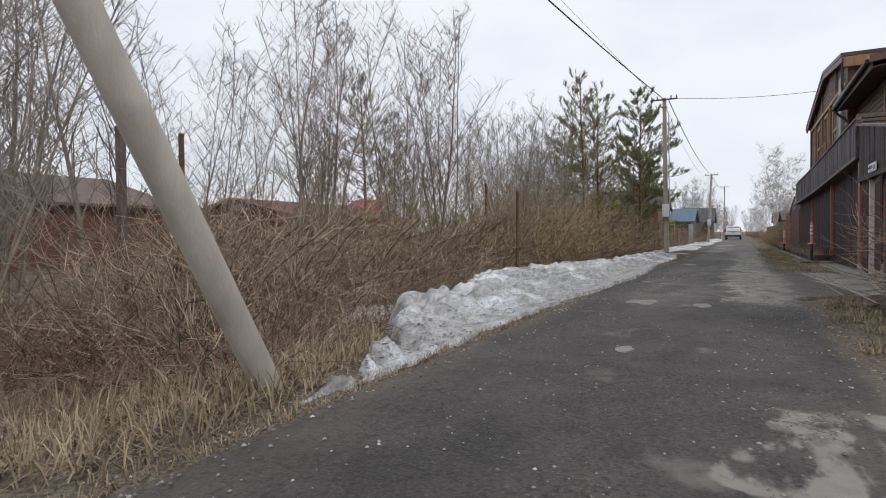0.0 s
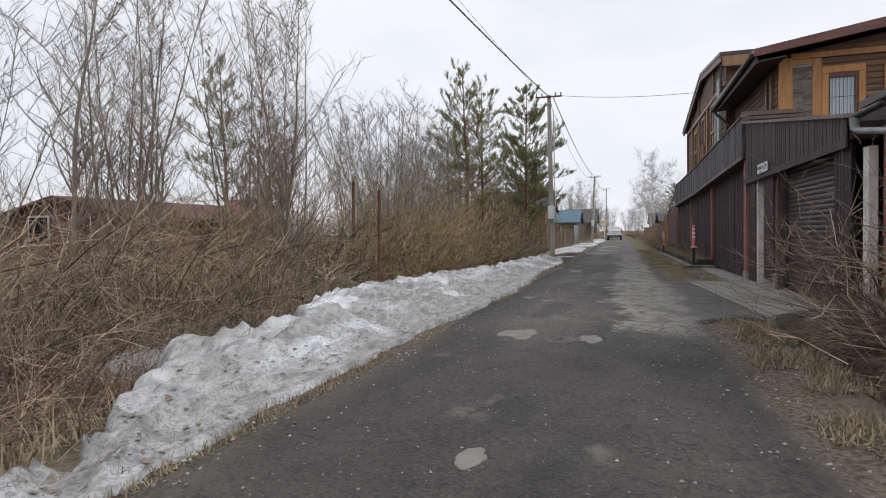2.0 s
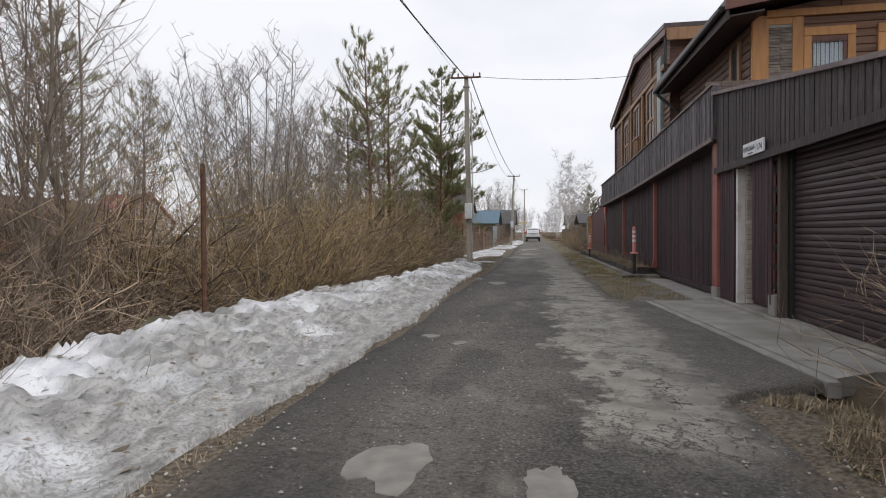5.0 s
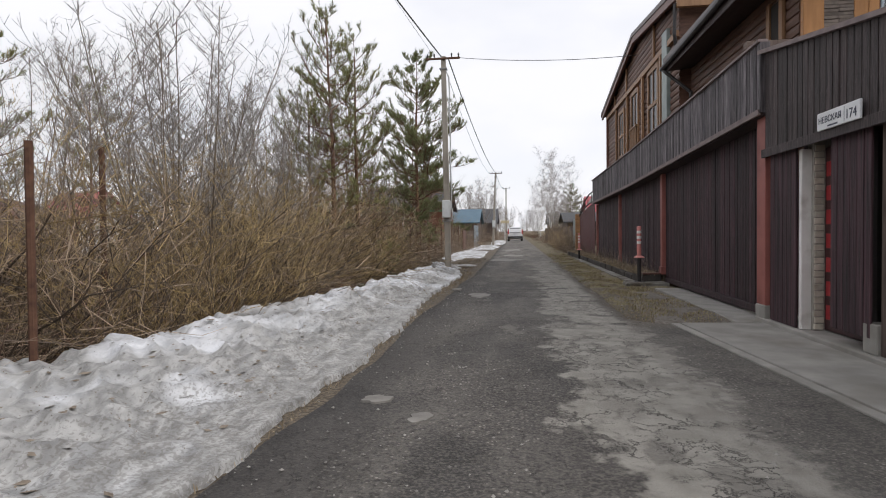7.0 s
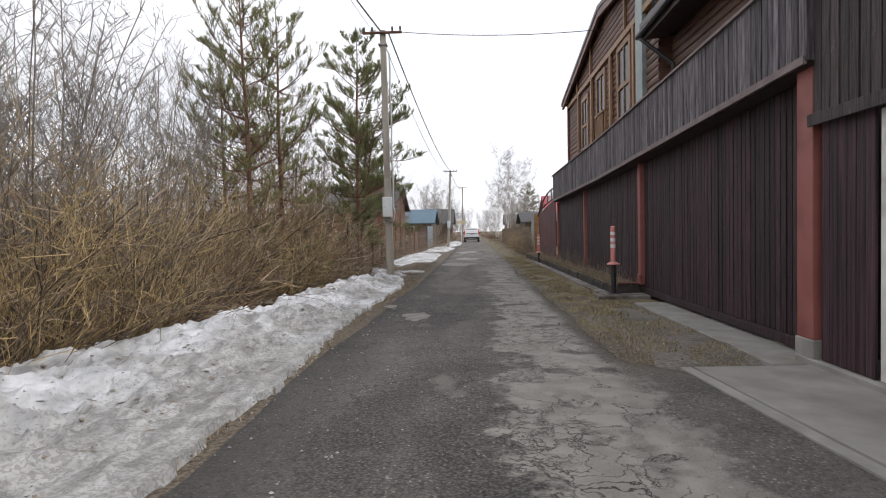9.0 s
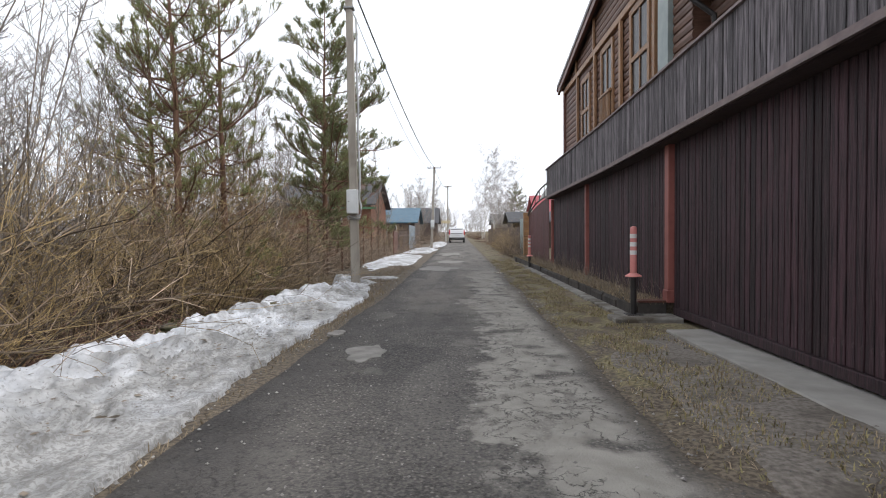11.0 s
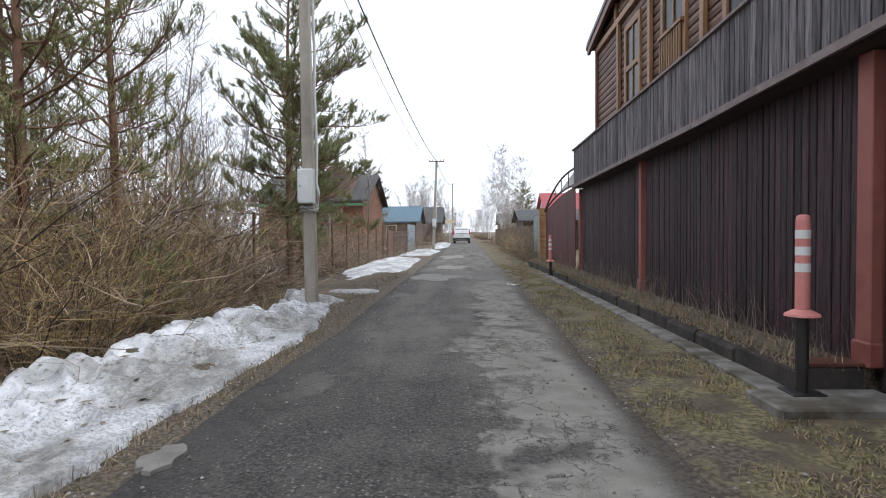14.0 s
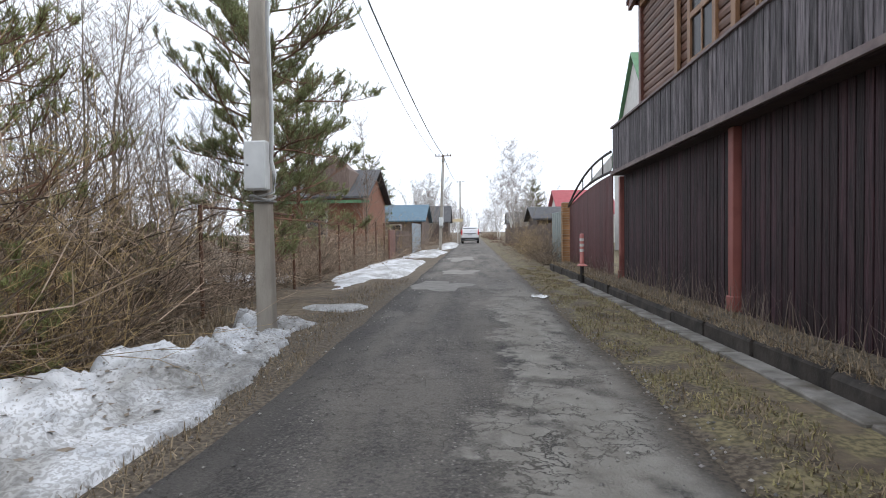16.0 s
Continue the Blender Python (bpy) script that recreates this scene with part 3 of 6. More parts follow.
def steps(*spans):
    out = []
    for a, b, d in spans:
        k = max(1, round((b - a) / d))
        out += [a + (b - a) * i / k for i in range(k)]
    return out + [spans[-1][1]]


def grid_mesh(name, xs, ys, height, mat, keep=None):
    vs = [(x, y, height(x, y)) for y in ys for x in xs]
    w = len(xs)
    fs = [(j * w + i, j * w + i + 1, (j + 1) * w + i + 1, (j + 1) * w + i) for j in range(len(ys) - 1) for i in range(w - 1)]
    return raw_mesh(name, vs, fs, mat, True)


ground = new("ground", grid_mesh("ground", steps((-900, -60, 120), (-60, -14, 4), (-14, -2.2, 0.16), (-2.2, 0.5, 0.9), (0.5, 4, 0.12), (4, 60, 4), (60, 900, 120)),
                                 steps((-600, -30, 95), (-30, 0, 3), (0, 44, 0.22), (44, 100, 2), (100, 1500, 100)), ground_height, M_GROUND))
tagged(ground, "dead yellow-brown grass and bare spring earth beside the lane", "ground", kind="structure")


ROAD_LEFT = [(-30, -2.6), (9, -2.52), (13, -2.5), (17, -2.36), (24, -2.28), (28, -2.12), (40, -2.05), (200, -2.1)]


def road_edge(y, side):
    w = 0.10 * noise.noise(Vector((side * 5, y * 0.35, 2))) + 0.05 * noise.noise(Vector((side * 9, y * 1.3, 4)))
    return (lerp_table(ROAD_LEFT, y) if side < 0 else 0.62 + (0.98 - 0.075 * (y - 15.8)) * smooth(15.1, 15.8, y) * (1 - smooth(20.6, 21.4, y))) + w


def build_road():
    ys = steps((-30, 0, 1), (0, 45, 0.2), (45, 200, 1.5))
    k = 17
    vs, fs = [], []
    for y in ys:
        a, b = road_edge(y, -1), road_edge(y, 1)
        for i in range(k):
            u = 0.0 if i == 0 else 1.0 if i == k - 1 else 0.008 + 0.984 * (i - 1) / (k - 3)
            x = a + (b - a) * u
            z = 0.008 + 0.018 * math.sin(math.pi * u) + 0.006 * noise.noise(Vector((x * 1.3, y * 0.8, 1)))
            if i in (0, k - 1):
                z = -0.06
            vs.append((x, y, z))
    for j in range(len(ys) - 1):
        for i in range(k - 1):
            fs.append((j * k + i, j * k + i + 1, (j + 1) * k + i + 1, (j + 1) * k + i))
    return tagged(new("road", raw_mesh("road", vs, fs, M_ROAD, True)), "old patched grey asphalt lane with cracks and dust", "road", kind="structure")


build_road()

SNOW_LEFT = [(6.9, -2.72), (7.8, -2.78), (8.8, -3.0), (9.6, -3.3), (10.4, -3.8), (11.4, -4.5), (12.4, -4.1), (13.4, -4.3), (14.6, -5.0), (16, -5.35), (18, -5.2), (20.7, -5.05), (25, -4.5), (28.5, -4.15), (30.1, -4.1), (30.9, -3.45), (32.4, -3.75), (33.6, -4.0)]
SNOW_RIGHT = [(6.2, -2.68), (8, -2.66), (13, -2.72), (15, -2.52), (17, -2.42), (21, -2.38), (23, -2.52), (26, -2.52), (29, -2.42), (30.6, -2.5), (31.6, -2.8), (32.6, -2.75), (33.6, -2.75)]


def snow_height(x, y):
    xl = lerp_table(SNOW_LEFT, y) + 0.28 * noise.noise(Vector((3.1, y * 0.9, 0))) + 0.15 * noise.noise(Vector((8.1, y * 2.6, 0)))
    xr = lerp_table(SNOW_RIGHT, y) + 0.12 * noise.noise(Vector((1.7, y * 1.1, 5))) + 0.06 * noise.noise(Vector((4.4, y * 3.7, 5)))
    u = (xr - x) / max(0.05, xr - xl)
    top = 0.03 + 0.19 * smooth(8.5, 12.5, y) * (1 - 0.62 * smooth(16, 24, y))
    if u <= 0:
        return -0.10 + 0.6 * u
    rise = 0.03 + top * smooth(0.0, 0.75, u)
    lumps = 0.085 * fbm(x, y, 1.4, 2) + 0.11 * (0.5 - abs(noise.noise(Vector((x * 2.6, y * 2.6, 3))))) ** 2 * 4 - 0.05
    lumps += 0.050 * (0.35 - abs(noise.noise(Vector((x * 5.0 + y, y * 4.0, 9))))) + 0.034 * (0.3 - abs(noise.noise(Vector((x * 10.5, y * 9.0, 4))))) + 0.010 * noise.noise(Vector((x * 17, y * 17, 1)))
    z = rise + lumps * (0.25 + 0.75 * smooth(0.05, 0.4, u)) * smooth(0, 0.12, u)
    fall = smooth(0.80, 1.08, u)
    z = z * (1 - fall) + (-0.55) * fall
    ends = smooth(6.9, 7.9, y) * (1 - smooth(32.6, 33.5, y))
    return z * ends - 0.3 * (1 - ends)


snow_bank = new("snow_bank", grid_mesh("snow_bank", steps((-6.2, -2.2, 0.036)), steps((6.9, 33.6, 0.042)), snow_height, M_SNOW))
tagged(snow_bank, "long melting bank of dirty old snow beside the lane", "snow bank")


def snow_patch(cx, cy, rx, ry, height, base_z, seed, label):
    def h(x, y):
        a = math.atan2((y - cy) / ry, (x - cx) / rx)
        r = math.hypot((x - cx) / rx, (y - cy) / ry)
        edge = 0.82 + 0.28 * noise.noise(Vector((math.cos(a) * 1.6 + seed, math.sin(a) * 1.6, 0)))
        u = 1 - r / edge
        if u <= 0:
            return base_z - 0.05 + 0.2 * max(u, -1)
        return base_z + height * smooth(0, 0.5, u) + 0.04 * fbm(x, y, 1.6, 2) * smooth(0, 0.3, u) + 0.02
    n = 46
    xs = [cx - 1.2 * rx + 2.4 * rx * i / n for i in range(n + 1)]
    ys = [cy - 1.2 * ry + 2.4 * ry * i / n for i in range(n + 1)]
    return tagged(new("snow_patch", grid_mesh("snow_patch", xs, ys, h, M_SNOW)), label, "snow patch", "snow patches")


snow_patch(-3.55, 45.0, 1.25, 8.5, 0.07, -0.02, 1.0, "thin melting snow patch on the verge")
snow_patch(-3.2, 57.5, 1.1, 8.5, 0.10, -0.02, 4.0, "melting snow heap along the verge")
snow_patch(-2.6, 74, 1.0, 12.0, 0.2, -0.02, 9.0, "old snow lying along the distant verge")
snow_patch(-2.9, 34.4, 0.75, 0.6, 0.03, -0.02, 3.0, "small snow remnant on dead grass")
snow_patch(-5.6, 12.7, 1.0, 1.0, 0.22, -0.36, 6.0, "snow remnant under the shrubs")
snow_patch(-7.6, 14.0, 1.3, 1.3, 0.2, -0.40, 7.0, "snow remnant under the shrubs")
snow_patch(-11.5, 14.0, 3.0, 2.5, 0.2, -0.35, 12.0, "snow lying behind the shrubs")
snow_patch(-14.5, 8.5, 4.0, 2.2, 0.2, -0.25, 15.0, "snow lying behind the shrubs")
snow_patch(-6.6, 40, 1.6, 2.4, 0.15, -0.05, 18.0, "snow remnant behind the wire fence")

M_MOSSROCK = material("mossy_stone", (0.07, 0.06, 0.042), (0.17, 0.145, 0.105), 9, 0.9, (1, 1, 1), 0.7, c3=(0.08, 0.085, 0.035), c3_scale=4, c3_range=(0.48, 0.62))


def rock(x, y, z, size, seed, label):
    bm = bmesh.new()
    bmesh.ops.create_icosphere(bm, subdivisions=3, radius=1)
    for v in bm.verts:
        k = 1 + 0.35 * noise.noise(v.co * 1.3 + Vector((seed, 0, 0))) + 0.12 * noise.noise(v.co * 4 + Vector((0, seed, 0)))
        v.co = Vector((x + v.co.x * k * size[0], y + v.co.y * k * size[1], z + v.co.z * k * size[2]))
    return tagged(part("rock", bm, M_MOSSROCK, smooth=True), label, "rock", "rocks in the snow bank")


rock(-3.70, 27.9, 0.06, (0.17, 0.14, 0.07), 3, "grey-brown stone lying in the melting snow")
rock(-4.85, 16.6, 0.17, (0.20, 0.24, 0.13), 8, "brown clod of frozen earth on the snow crest")
rock(-4.25, 25.4, 0.10, (0.10, 0.09, 0.05), 15, "small dark stone lying in the melting snow")

# ---- concrete drive, gutter and planted bed ----
drive = thing("drive", (1.75, 18, 0), "cracked grey concrete drive in front of the gate", "drive", kind="structure")
part("slab", prism([(1.55, 15.7), (1.95, 15.95), (2.75, 16.05), (2.75, 20.95), (1.16, 20.9)], "z", -0.12, 0.035), M_CONC, drive)
part("slab_edge", prism([(1.445, 15.62), (1.545, 15.62), (1.155, 20.95), (1.055, 20.95)], "z", -0.1, 0.022), M_CONC, drive)
part("threshold", box((2.18, 15.1, -0.05), (2.74, 21.2, 0.085), 0.012), M_CONC, drive)
part("gate_strip", box((1.90, 21.0, -0.1), (2.5, 25.5, 0.03), 0.01), M_CONC, drive)

bed = thing("planted_bed", (1.9, 31, 0), "raised bed with dark kerb and dry grass below the fence", "planted bed", kind="structure")
for k in range(12):
    part("gutter_block", box((1.66 - 0.010 * k + 0.008 * math.sin(k * 2.3), 26.62 + 1.02 * k, -0.08), (1.868 - 0.010 * k, 27.625 + 1.02 * k, 0.032 + 0.006 * math.sin(k * 3.1)), 0.012), M_GUTTER, bed)
rnk = random.Random(44)
yk = 26.62
while yk < 43.1:
    ln, dx, dz = rnk.uniform(0.7, 1.6), rnk.uniform(-0.012, 0.014), rnk.uniform(-0.03, 0.012)
    dx += 0.40 - 0.010 * (yk - 26.5)
    part("kerb", prism([(1.48 + dx, -0.06), (1.478 + dx, 0.15 + dz), (1.51 + dx, 0.19 + dz), (1.60 + dx, 0.192 + dz), (1.60 + dx, -0.06)], "y", yk, min(43.2, yk + ln - 0.012)), M_KERB, bed)
    yk += ln
part("end_step", box((1.46, 26.12, -0.1), (2.36, 26.60, 0.07), 0.015), M_GUTTER, bed)
part("end_kerb", box((1.90, 26.61, 0.0), (2.30, 26.70, 0.22), 0.01), M_KERB, bed)
part("end_cap", box((1.90, 26.60, 0.222), (2.30, 26.84, 0.25), 0.006), M_FASCIA, bed)
part("soil", prism([(1.99, 26.7), (2.5, 26.7), (2.5, 43.2), (1.82, 43.2)], "z", 0.0, 0.21), M_GROUND, bed)

gravel = new("gravel_strip", grid_mesh("gravel_strip", steps((0.7, 1.95, 0.06)), steps((20.9, 26.3, 0.08)), lambda x, y: ground_height(x, y) + 0.004 + 0.02 * smooth(-0.15, 0.12, noise.noise(Vector((x * 1.1, y * 0.9, 8))) + 0.45 - 0.9 * smooth(23.2, 26.2, y) - 0.9 * smooth(1.05, 0.7, x)) - 0.02, M_GRAVEL))
tagged(gravel, "grey-brown gravelly earth in front of the gate", "gravel", kind="structure")

# ---- dark timber fence with its grey parapet ----
FX = 2.385
PITCH = 0.108


def parapet_foot(y):
    return 2.69 - 0.0314 * (y - 20.92) if y < 29.2 else 2.43 - 0.0163 * (y - 29.2)


fence = thing("timber_fence", (FX, 32, 0.2), "tall dark stained vertical board fence with grey weathered parapet", "fence")
lower_board = box_mesh("fence_board", (0.022, 0.094, 2.42), M_BOARD, 0.003)
upper_board = box_mesh("parapet_board", (0.022, 0.094, 0.87), M_PARA, 0.003)
rnd = random.Random(5)
y = 26.85
while y < 36.9:
    if abs(y - 32.0) > 0.12:
        place("board", lower_board, (FX + rnd.uniform(-0.004, 0.004), y, parapet_foot(y) - 1.16), fence, (0, 0, rnd.uniform(-0.02, 0.02)))
    y += PITCH
y = 21.0
while y < 36.85:
    place("parapet_board", upper_board, (2.145 + rnd.uniform(-0.005, 0.005), y, parapet_foot(y) + 0.425 + rnd.uniform(-0.006, 0.006)), fence, (0, 0, rnd.uniform(-0.03, 0.03)))
    y += PITCH
for a, b in ((20.92, 29.2), (29.2, 36.9)):
    bm = prism([(a, parapet_foot(a) - 0.05), (b, parapet_foot(b) - 0.05), (b, parapet_foot(b) + 0.02), (a, parapet_foot(a) + 0.02)], "x", 2.10, 2.135)
    part("lower_rail", bm, M_PARATRIM, fence)
    bm = prism([(a, parapet_foot(a) + 0.855), (b, parapet_foot(b) + 0.855), (b, parapet_foot(b) + 0.888), (a, parapet_foot(a) + 0.888)], "x", 2.10, 2.22)
    part("cap_rail", bm, M_PARATRIM, fence)
    bm = prism([(a, parapet_foot(a) - 0.06), (b, parapet_foot(b) - 0.06), (b, parapet_foot(b) - 0.02), (a, parapet_foot(a) - 0.02)], "x", 2.16, 2.5)
    part("soffit", bm, M_DARKTRIM, fence)
# black sheet added behind the parapet, its colour giving the shade between boards
for a, b in ((20.95, 29.2), (29.2, 36.88)):
    part("parapet_back", prism([(a, parapet_foot(a)), (b, parapet_foot(b)), (b, parapet_foot(b) + 0.84), (a, parapet_foot(a) + 0.84)], "x", 2.175, 2.195), M_BLACKMETAL, fence)
part("corner_board", box((2.12, 20.90, parapet_foot(21) - 0.02), (2.24, 20.94, parapet_foot(21) + 0.85), 0.004), M_PARA, fence)
part("end_board", box((2.16, 36.91, parapet_foot(37) - 0.02), (3.1, 36.95, parapet_foot(37) + 0.86), 0.004), M_PARA, fence)
for yp, w, zb in ((26.66, 0.16, 0.24), (32.0, 0.13, 0.24), (37.05, 0.12, 0.2)):
    part("post", box((2.31, yp - w / 2, zb), (2.43, yp + w / 2, parapet_foot(yp) - 0.06), 0.008), M_SALMON, fence, "salmon painted steel post")
    part("post_foot", box((2.29, yp - w / 2 - 0.02, zb - 0.02), (2.45, yp + w / 2 + 0.02, zb + 0.16), 0.012), M_SALMON, fence)
# added black sheet: the gaps between the fence boards get their shade from its colour
part("back_sheet", box((2.43, 26.7, 0.1), (2.47, 36.9, 2.3)), M_BLACKMETAL, fence)

GATE_X = 2.40
gate = thing("sliding_gate", (2.4, 24, 0.05), "dark stained board sliding gate on a steel frame", "gate")
gate_board = box_mesh("gate_board", (0.022, 0.092, 2.52), M_BOARD, 0.003)
y = 21.36
while y < 26.46:
    tall = parapet_foot(y) - 0.065 - 0.17
    place("board", gate_board, (GATE_X + rnd.uniform(-0.004, 0.004), y, 0.17 + tall / 2), gate, (0, 0, rnd.uniform(-0.02, 0.02))).scale = (1, 1, tall / 2.52)
    y += PITCH
part("bottom_rail", box((GATE_X - 0.035, 21.3, 0.06), (GATE_X + 0.015, 26.54, 0.165), 0.006), M_BOARD, gate)
# black sheet added behind the gate to paint the board gaps dark
part("backing", box((GATE_X + 0.016, 21.3, 0.12), (GATE_X + 0.045, 26.52, 2.42)), M_BLACKMETAL, gate)
part("end_stile", box((GATE_X - 0.02, 26.48, 0.08), (GATE_X + 0.035, 26.54, 2.44), 0.004), M_BOARD, gate)

# ---- entrance: tapered parapet, door, roller shutter ----
entry = thing("gate_entrance", (2.4, 18, 0.05), "dark timber entrance front with tapered grey parapet", "entrance")
unit_board = box_mesh("entrance_board", (0.022, 0.105, 1.0), M_PARADARK, 0.003)
unit_dark = box_mesh("entrance_dark_board", (0.022, 0.105, 1.0), M_BOARD, 0.003)


def tapered_top(y):
    return 2.40 + 0.955 * (y - 14.8) / 5.9


y = 15.2
while y < 20.86:
    ob = place("parapet_board", unit_board, (2.185 + rnd.uniform(-0.004, 0.004), y, (tapered_top(y) + 2.2) / 2), entry, (0, 0, rnd.uniform(-0.03, 0.03)))
    ob.scale = (1, 1, tapered_top(y) - 2.2)
    y += 0.12
bm = prism([(15.08, tapered_top(15.08)), (21.0, tapered_top(21.0)), (21.0, tapered_top(21.0) + 0.05), (15.08, tapered_top(15.08) + 0.05)], "x", 2.12, 2.34)
part("cap_rail", bm, M_PARATRIM, entry)
part("lower_rail", box((2.15, 15.1, 2.10), (2.172, 20.95, 2.205), 0.004), M_PARADARK, entry)
# added black sheet that stands for shade in the gaps of the tapered parapet
part("parapet_back", prism([(15.15, 2.21), (20.88, 2.21), (20.88, tapered_top(20.88) - 0.02), (15.15, tapered_top(15.15) - 0.02)], "x", 2.203, 2.208), M_BLACKMETAL, entry)
part("lintel", box((2.21, 15.1, 2.2), (2.5, 21.05, 2.3)), M_DARKTRIM, entry)
part("rear_wall", box((2.95, 14.75, 0.0), (3.05, 21.6, 2.75)), M_DARKTRIM, entry)
part("flat_roof", prism([(15.1, 2.33), (21.0, 3.2), (21.0, 3.27), (15.1, 2.40)], "x", 2.25, 5.0), M_ROOF, entry)


def dark_boards(a, b, x, top=2.2, foot=0.09):
    yy = a + 0.055
    while yy < b:
        ob = place("board", unit_dark, (x + rnd.uniform(-0.003, 0.003), yy, (top + foot) / 2), entry, (0, 0, rnd.uniform(-0.02, 0.02)))
        ob.scale = (1, 1, top - foot)
        yy += 0.112


dark_boards(20.2, 20.92, 2.24)
dark_boards(18.80, 19.48, 2.24, foot=0.22)
dark_boards(15.17, 15.68, 2.24)
part("post_base", box((2.23, 18.70, 0.085), (2.40, 18.92, 0.36), 0.01), M_CONC, entry)
part("post", box((2.26, 18.62, 0.085), (2.36, 18.70, 2.2), 0.006), M_OLDWOOD, entry)
part("salmon_panel", box((2.20, 20.95, 0.25), (2.34, 21.2, 2.63), 0.006), M_SALMON, entry, "salmon painted gate post panel")
part("panel_foot", box((2.19, 20.93, 0.06), (2.35, 21.22, 0.25), 0.01), M_CONC, entry)
# the recessed door
part("jamb", box((2.245, 20.10, 0.088), (2.35, 20.17, 2.10), 0.005), M_WHITE, entry, "white painted door jamb")
part("recess_wall", box((2.35, 20.06, 0.088), (2.9, 20.2, 2.2)), M_MORTAR, entry)
wbrick = box_mesh("pale_brick", (0.098, 0.02, 0.062), M_WBRICK, 0.004)
for k in range(28):
    place("brick", wbrick, (2.402 + (0.006 if k % 2 else 0), 20.054, 0.13 + 0.073 * k), entry)
door = part("door", box((2.46, 19.14, 0.1), (2.51, 20.045, 2.1), 0.006), M_REDDOOR, entry, "dark red panelled entrance door")
for k in range(7):
    for ya in (19.24, 19.70):
        part("door_panel", box((2.448, ya, 0.22 + 0.26 * k), (2.46, ya + 0.30, 0.38 + 0.26 * k), 0.004), M_REDPANEL, door)
part("door_handle", rod([(2.42, 19.6, 1.05), (2.42, 19.66, 1.05)], 0.012), M_STEEL, door)
part("door_frame", box((2.42, 19.04, 0.09), (2.52, 19.13, 2.16), 0.004), M_BLACKMETAL, entry)
# roller shutter
shutter = thing("roller_shutter", (2.42, 17, 0.08), "closed brown slatted roller shutter of the garage", "roller shutter")
bm = bmesh.new()
prof = [(0.0, -0.036), (-0.012, -0.03), (-0.018, 0.0), (-0.012, 0.03), (0.0, 0.036)]
slat_me = bpy.data.meshes.new("shutter_slat")
sv = [bm.verts.new((px, s, pz)) for s in (-1.44, 1.44) for px, pz in prof]
for i in range(4):
    bm.faces.new((sv[i], sv[i + 1], sv[i + 6], sv[i + 5]))
bm.faces.new(sv[:5]), bm.faces.new(sv[5:]), bm.faces.new((sv[0], sv[5], sv[9], sv[4]))
bmesh.ops.recalc_face_normals(bm, faces=bm.faces)
bm.to_mesh(slat_me), bm.free()
slat_me.materials.append(M_SHUTTER)
for k in range(28):
    place("slat", slat_me, (2.42, 17.13, 0.13 + 0.0745 * k), shutter)
for yy in (15.69, 18.58):
    part("guide_rail", box((2.36, yy - 0.04, 0.08), (2.44, yy + 0.04, 2.2), 0.005), M_BLACKMETAL, shutter)

# house number sign
def text_mesh(s, size, mat, name):
    cu = bpy.data.curves.new(name, "FONT")
    cu.body, cu.size, cu.extrude = s, size, 0.0015
    cu.align_x = "LEFT"
    ob = bpy.data.objects.new(name, cu)
    me = bpy.data.meshes.new_from_object(ob)
    bpy.data.objects.remove(ob)
    me.materials.clear()
    me.materials.append(mat)
    return me


sign = thing("street_sign", (2.13, 19.25, 2.28), "white street name and house number plate on the parapet", "sign")
part("plate", box((2.125, 18.79, 2.195), (2.15, 19.53, 2.37), 0.005), M_SIGN, sign)
for s, size, yy, zz in (("НЕВСКАЯ", 0.088, 19.50, 2.26), ("174", 0.125, 19.02, 2.23)):
    ob = place("lettering", text_mesh(s, size, M_INK, "lettering"), (2.123, yy, zz), sign)
    ob.rotation_euler = (radians(90), 0, radians(-90))
part("divider", box((2.1225, 19.035, 2.21), (2.1245, 19.04, 2.355)), M_INK, sign)
part("small_print", box((2.1225, 19.15, 2.215), (2.1245, 19.33, 2.23)), M_INK, sign)

# brick pier, white post and down-pipe past the garage
pier = thing("brick_pier", (2.5, 14.4, 0), "red brick pier with white post beside the garage", "pier")
part("core", box((2.45, 14.29, -0.6), (2.75, 14.87, 2.3)), M_MORTAR, pier)
rb = box_mesh("red_brick", (0.02, 0.23, 0.064), M_RBRICK, 0.004)
for k in range(28):
    for j in range(2):
        place("brick", rb, (2.443, 14.44 + 0.245 * j + (0.05 if k % 2 else 0), 0.1 + 0.076 * k), pier)
part("white_post", box((2.30, 14.87, -0.3), (2.40, 15.02, 2.08), 0.006), M_WHITE, pier)
pipe = thing("down_pipe", (2.25, 14.55, 2.0), "galvanised rain gutter and bent down-pipe", "down-pipe")
part("hopper", rod([(2.2, 14.97, 2.42), (2.2, 14.97, 2.28)], [0.06, 0.045], 12), M_STEEL, pipe)
part("pipe", rod([(2.2, 14.97, 2.30), (2.21, 14.89, 2.26), (2.30, 14.29, 2.16), (2.32, 14.21, 2.08), (2.32, 14.19, -0.2)], 0.04, 12), M_STEEL, pipe)
part("gutter", box((2.17, 14.27, 2.41), (2.26, 14.99, 2.47), 0.02), M_BLACKMETAL, pipe)
lean_to = thing("lean_to_roof", (3.5, 13, 2.4), "dark timber lean-to beside the garage", "lean-to")
part("roof", prism([(2.25, 2.52), (5.5, 3.0), (5.5, 3.08), (2.25, 2.60)], "y", 10.6, 15.0), M_ROOF, lean_to)
part("beam", box((2.4, 10.7, 2.36), (2.5, 14.6, 2.5), 0.006), M_OLDWOOD, lean_to)
for k in range(24):
    place("board", unit_dark, (2.8, 10.9 + 0.13 * k, 0.5), lean_to).scale = (1, 1.1, 2.0)
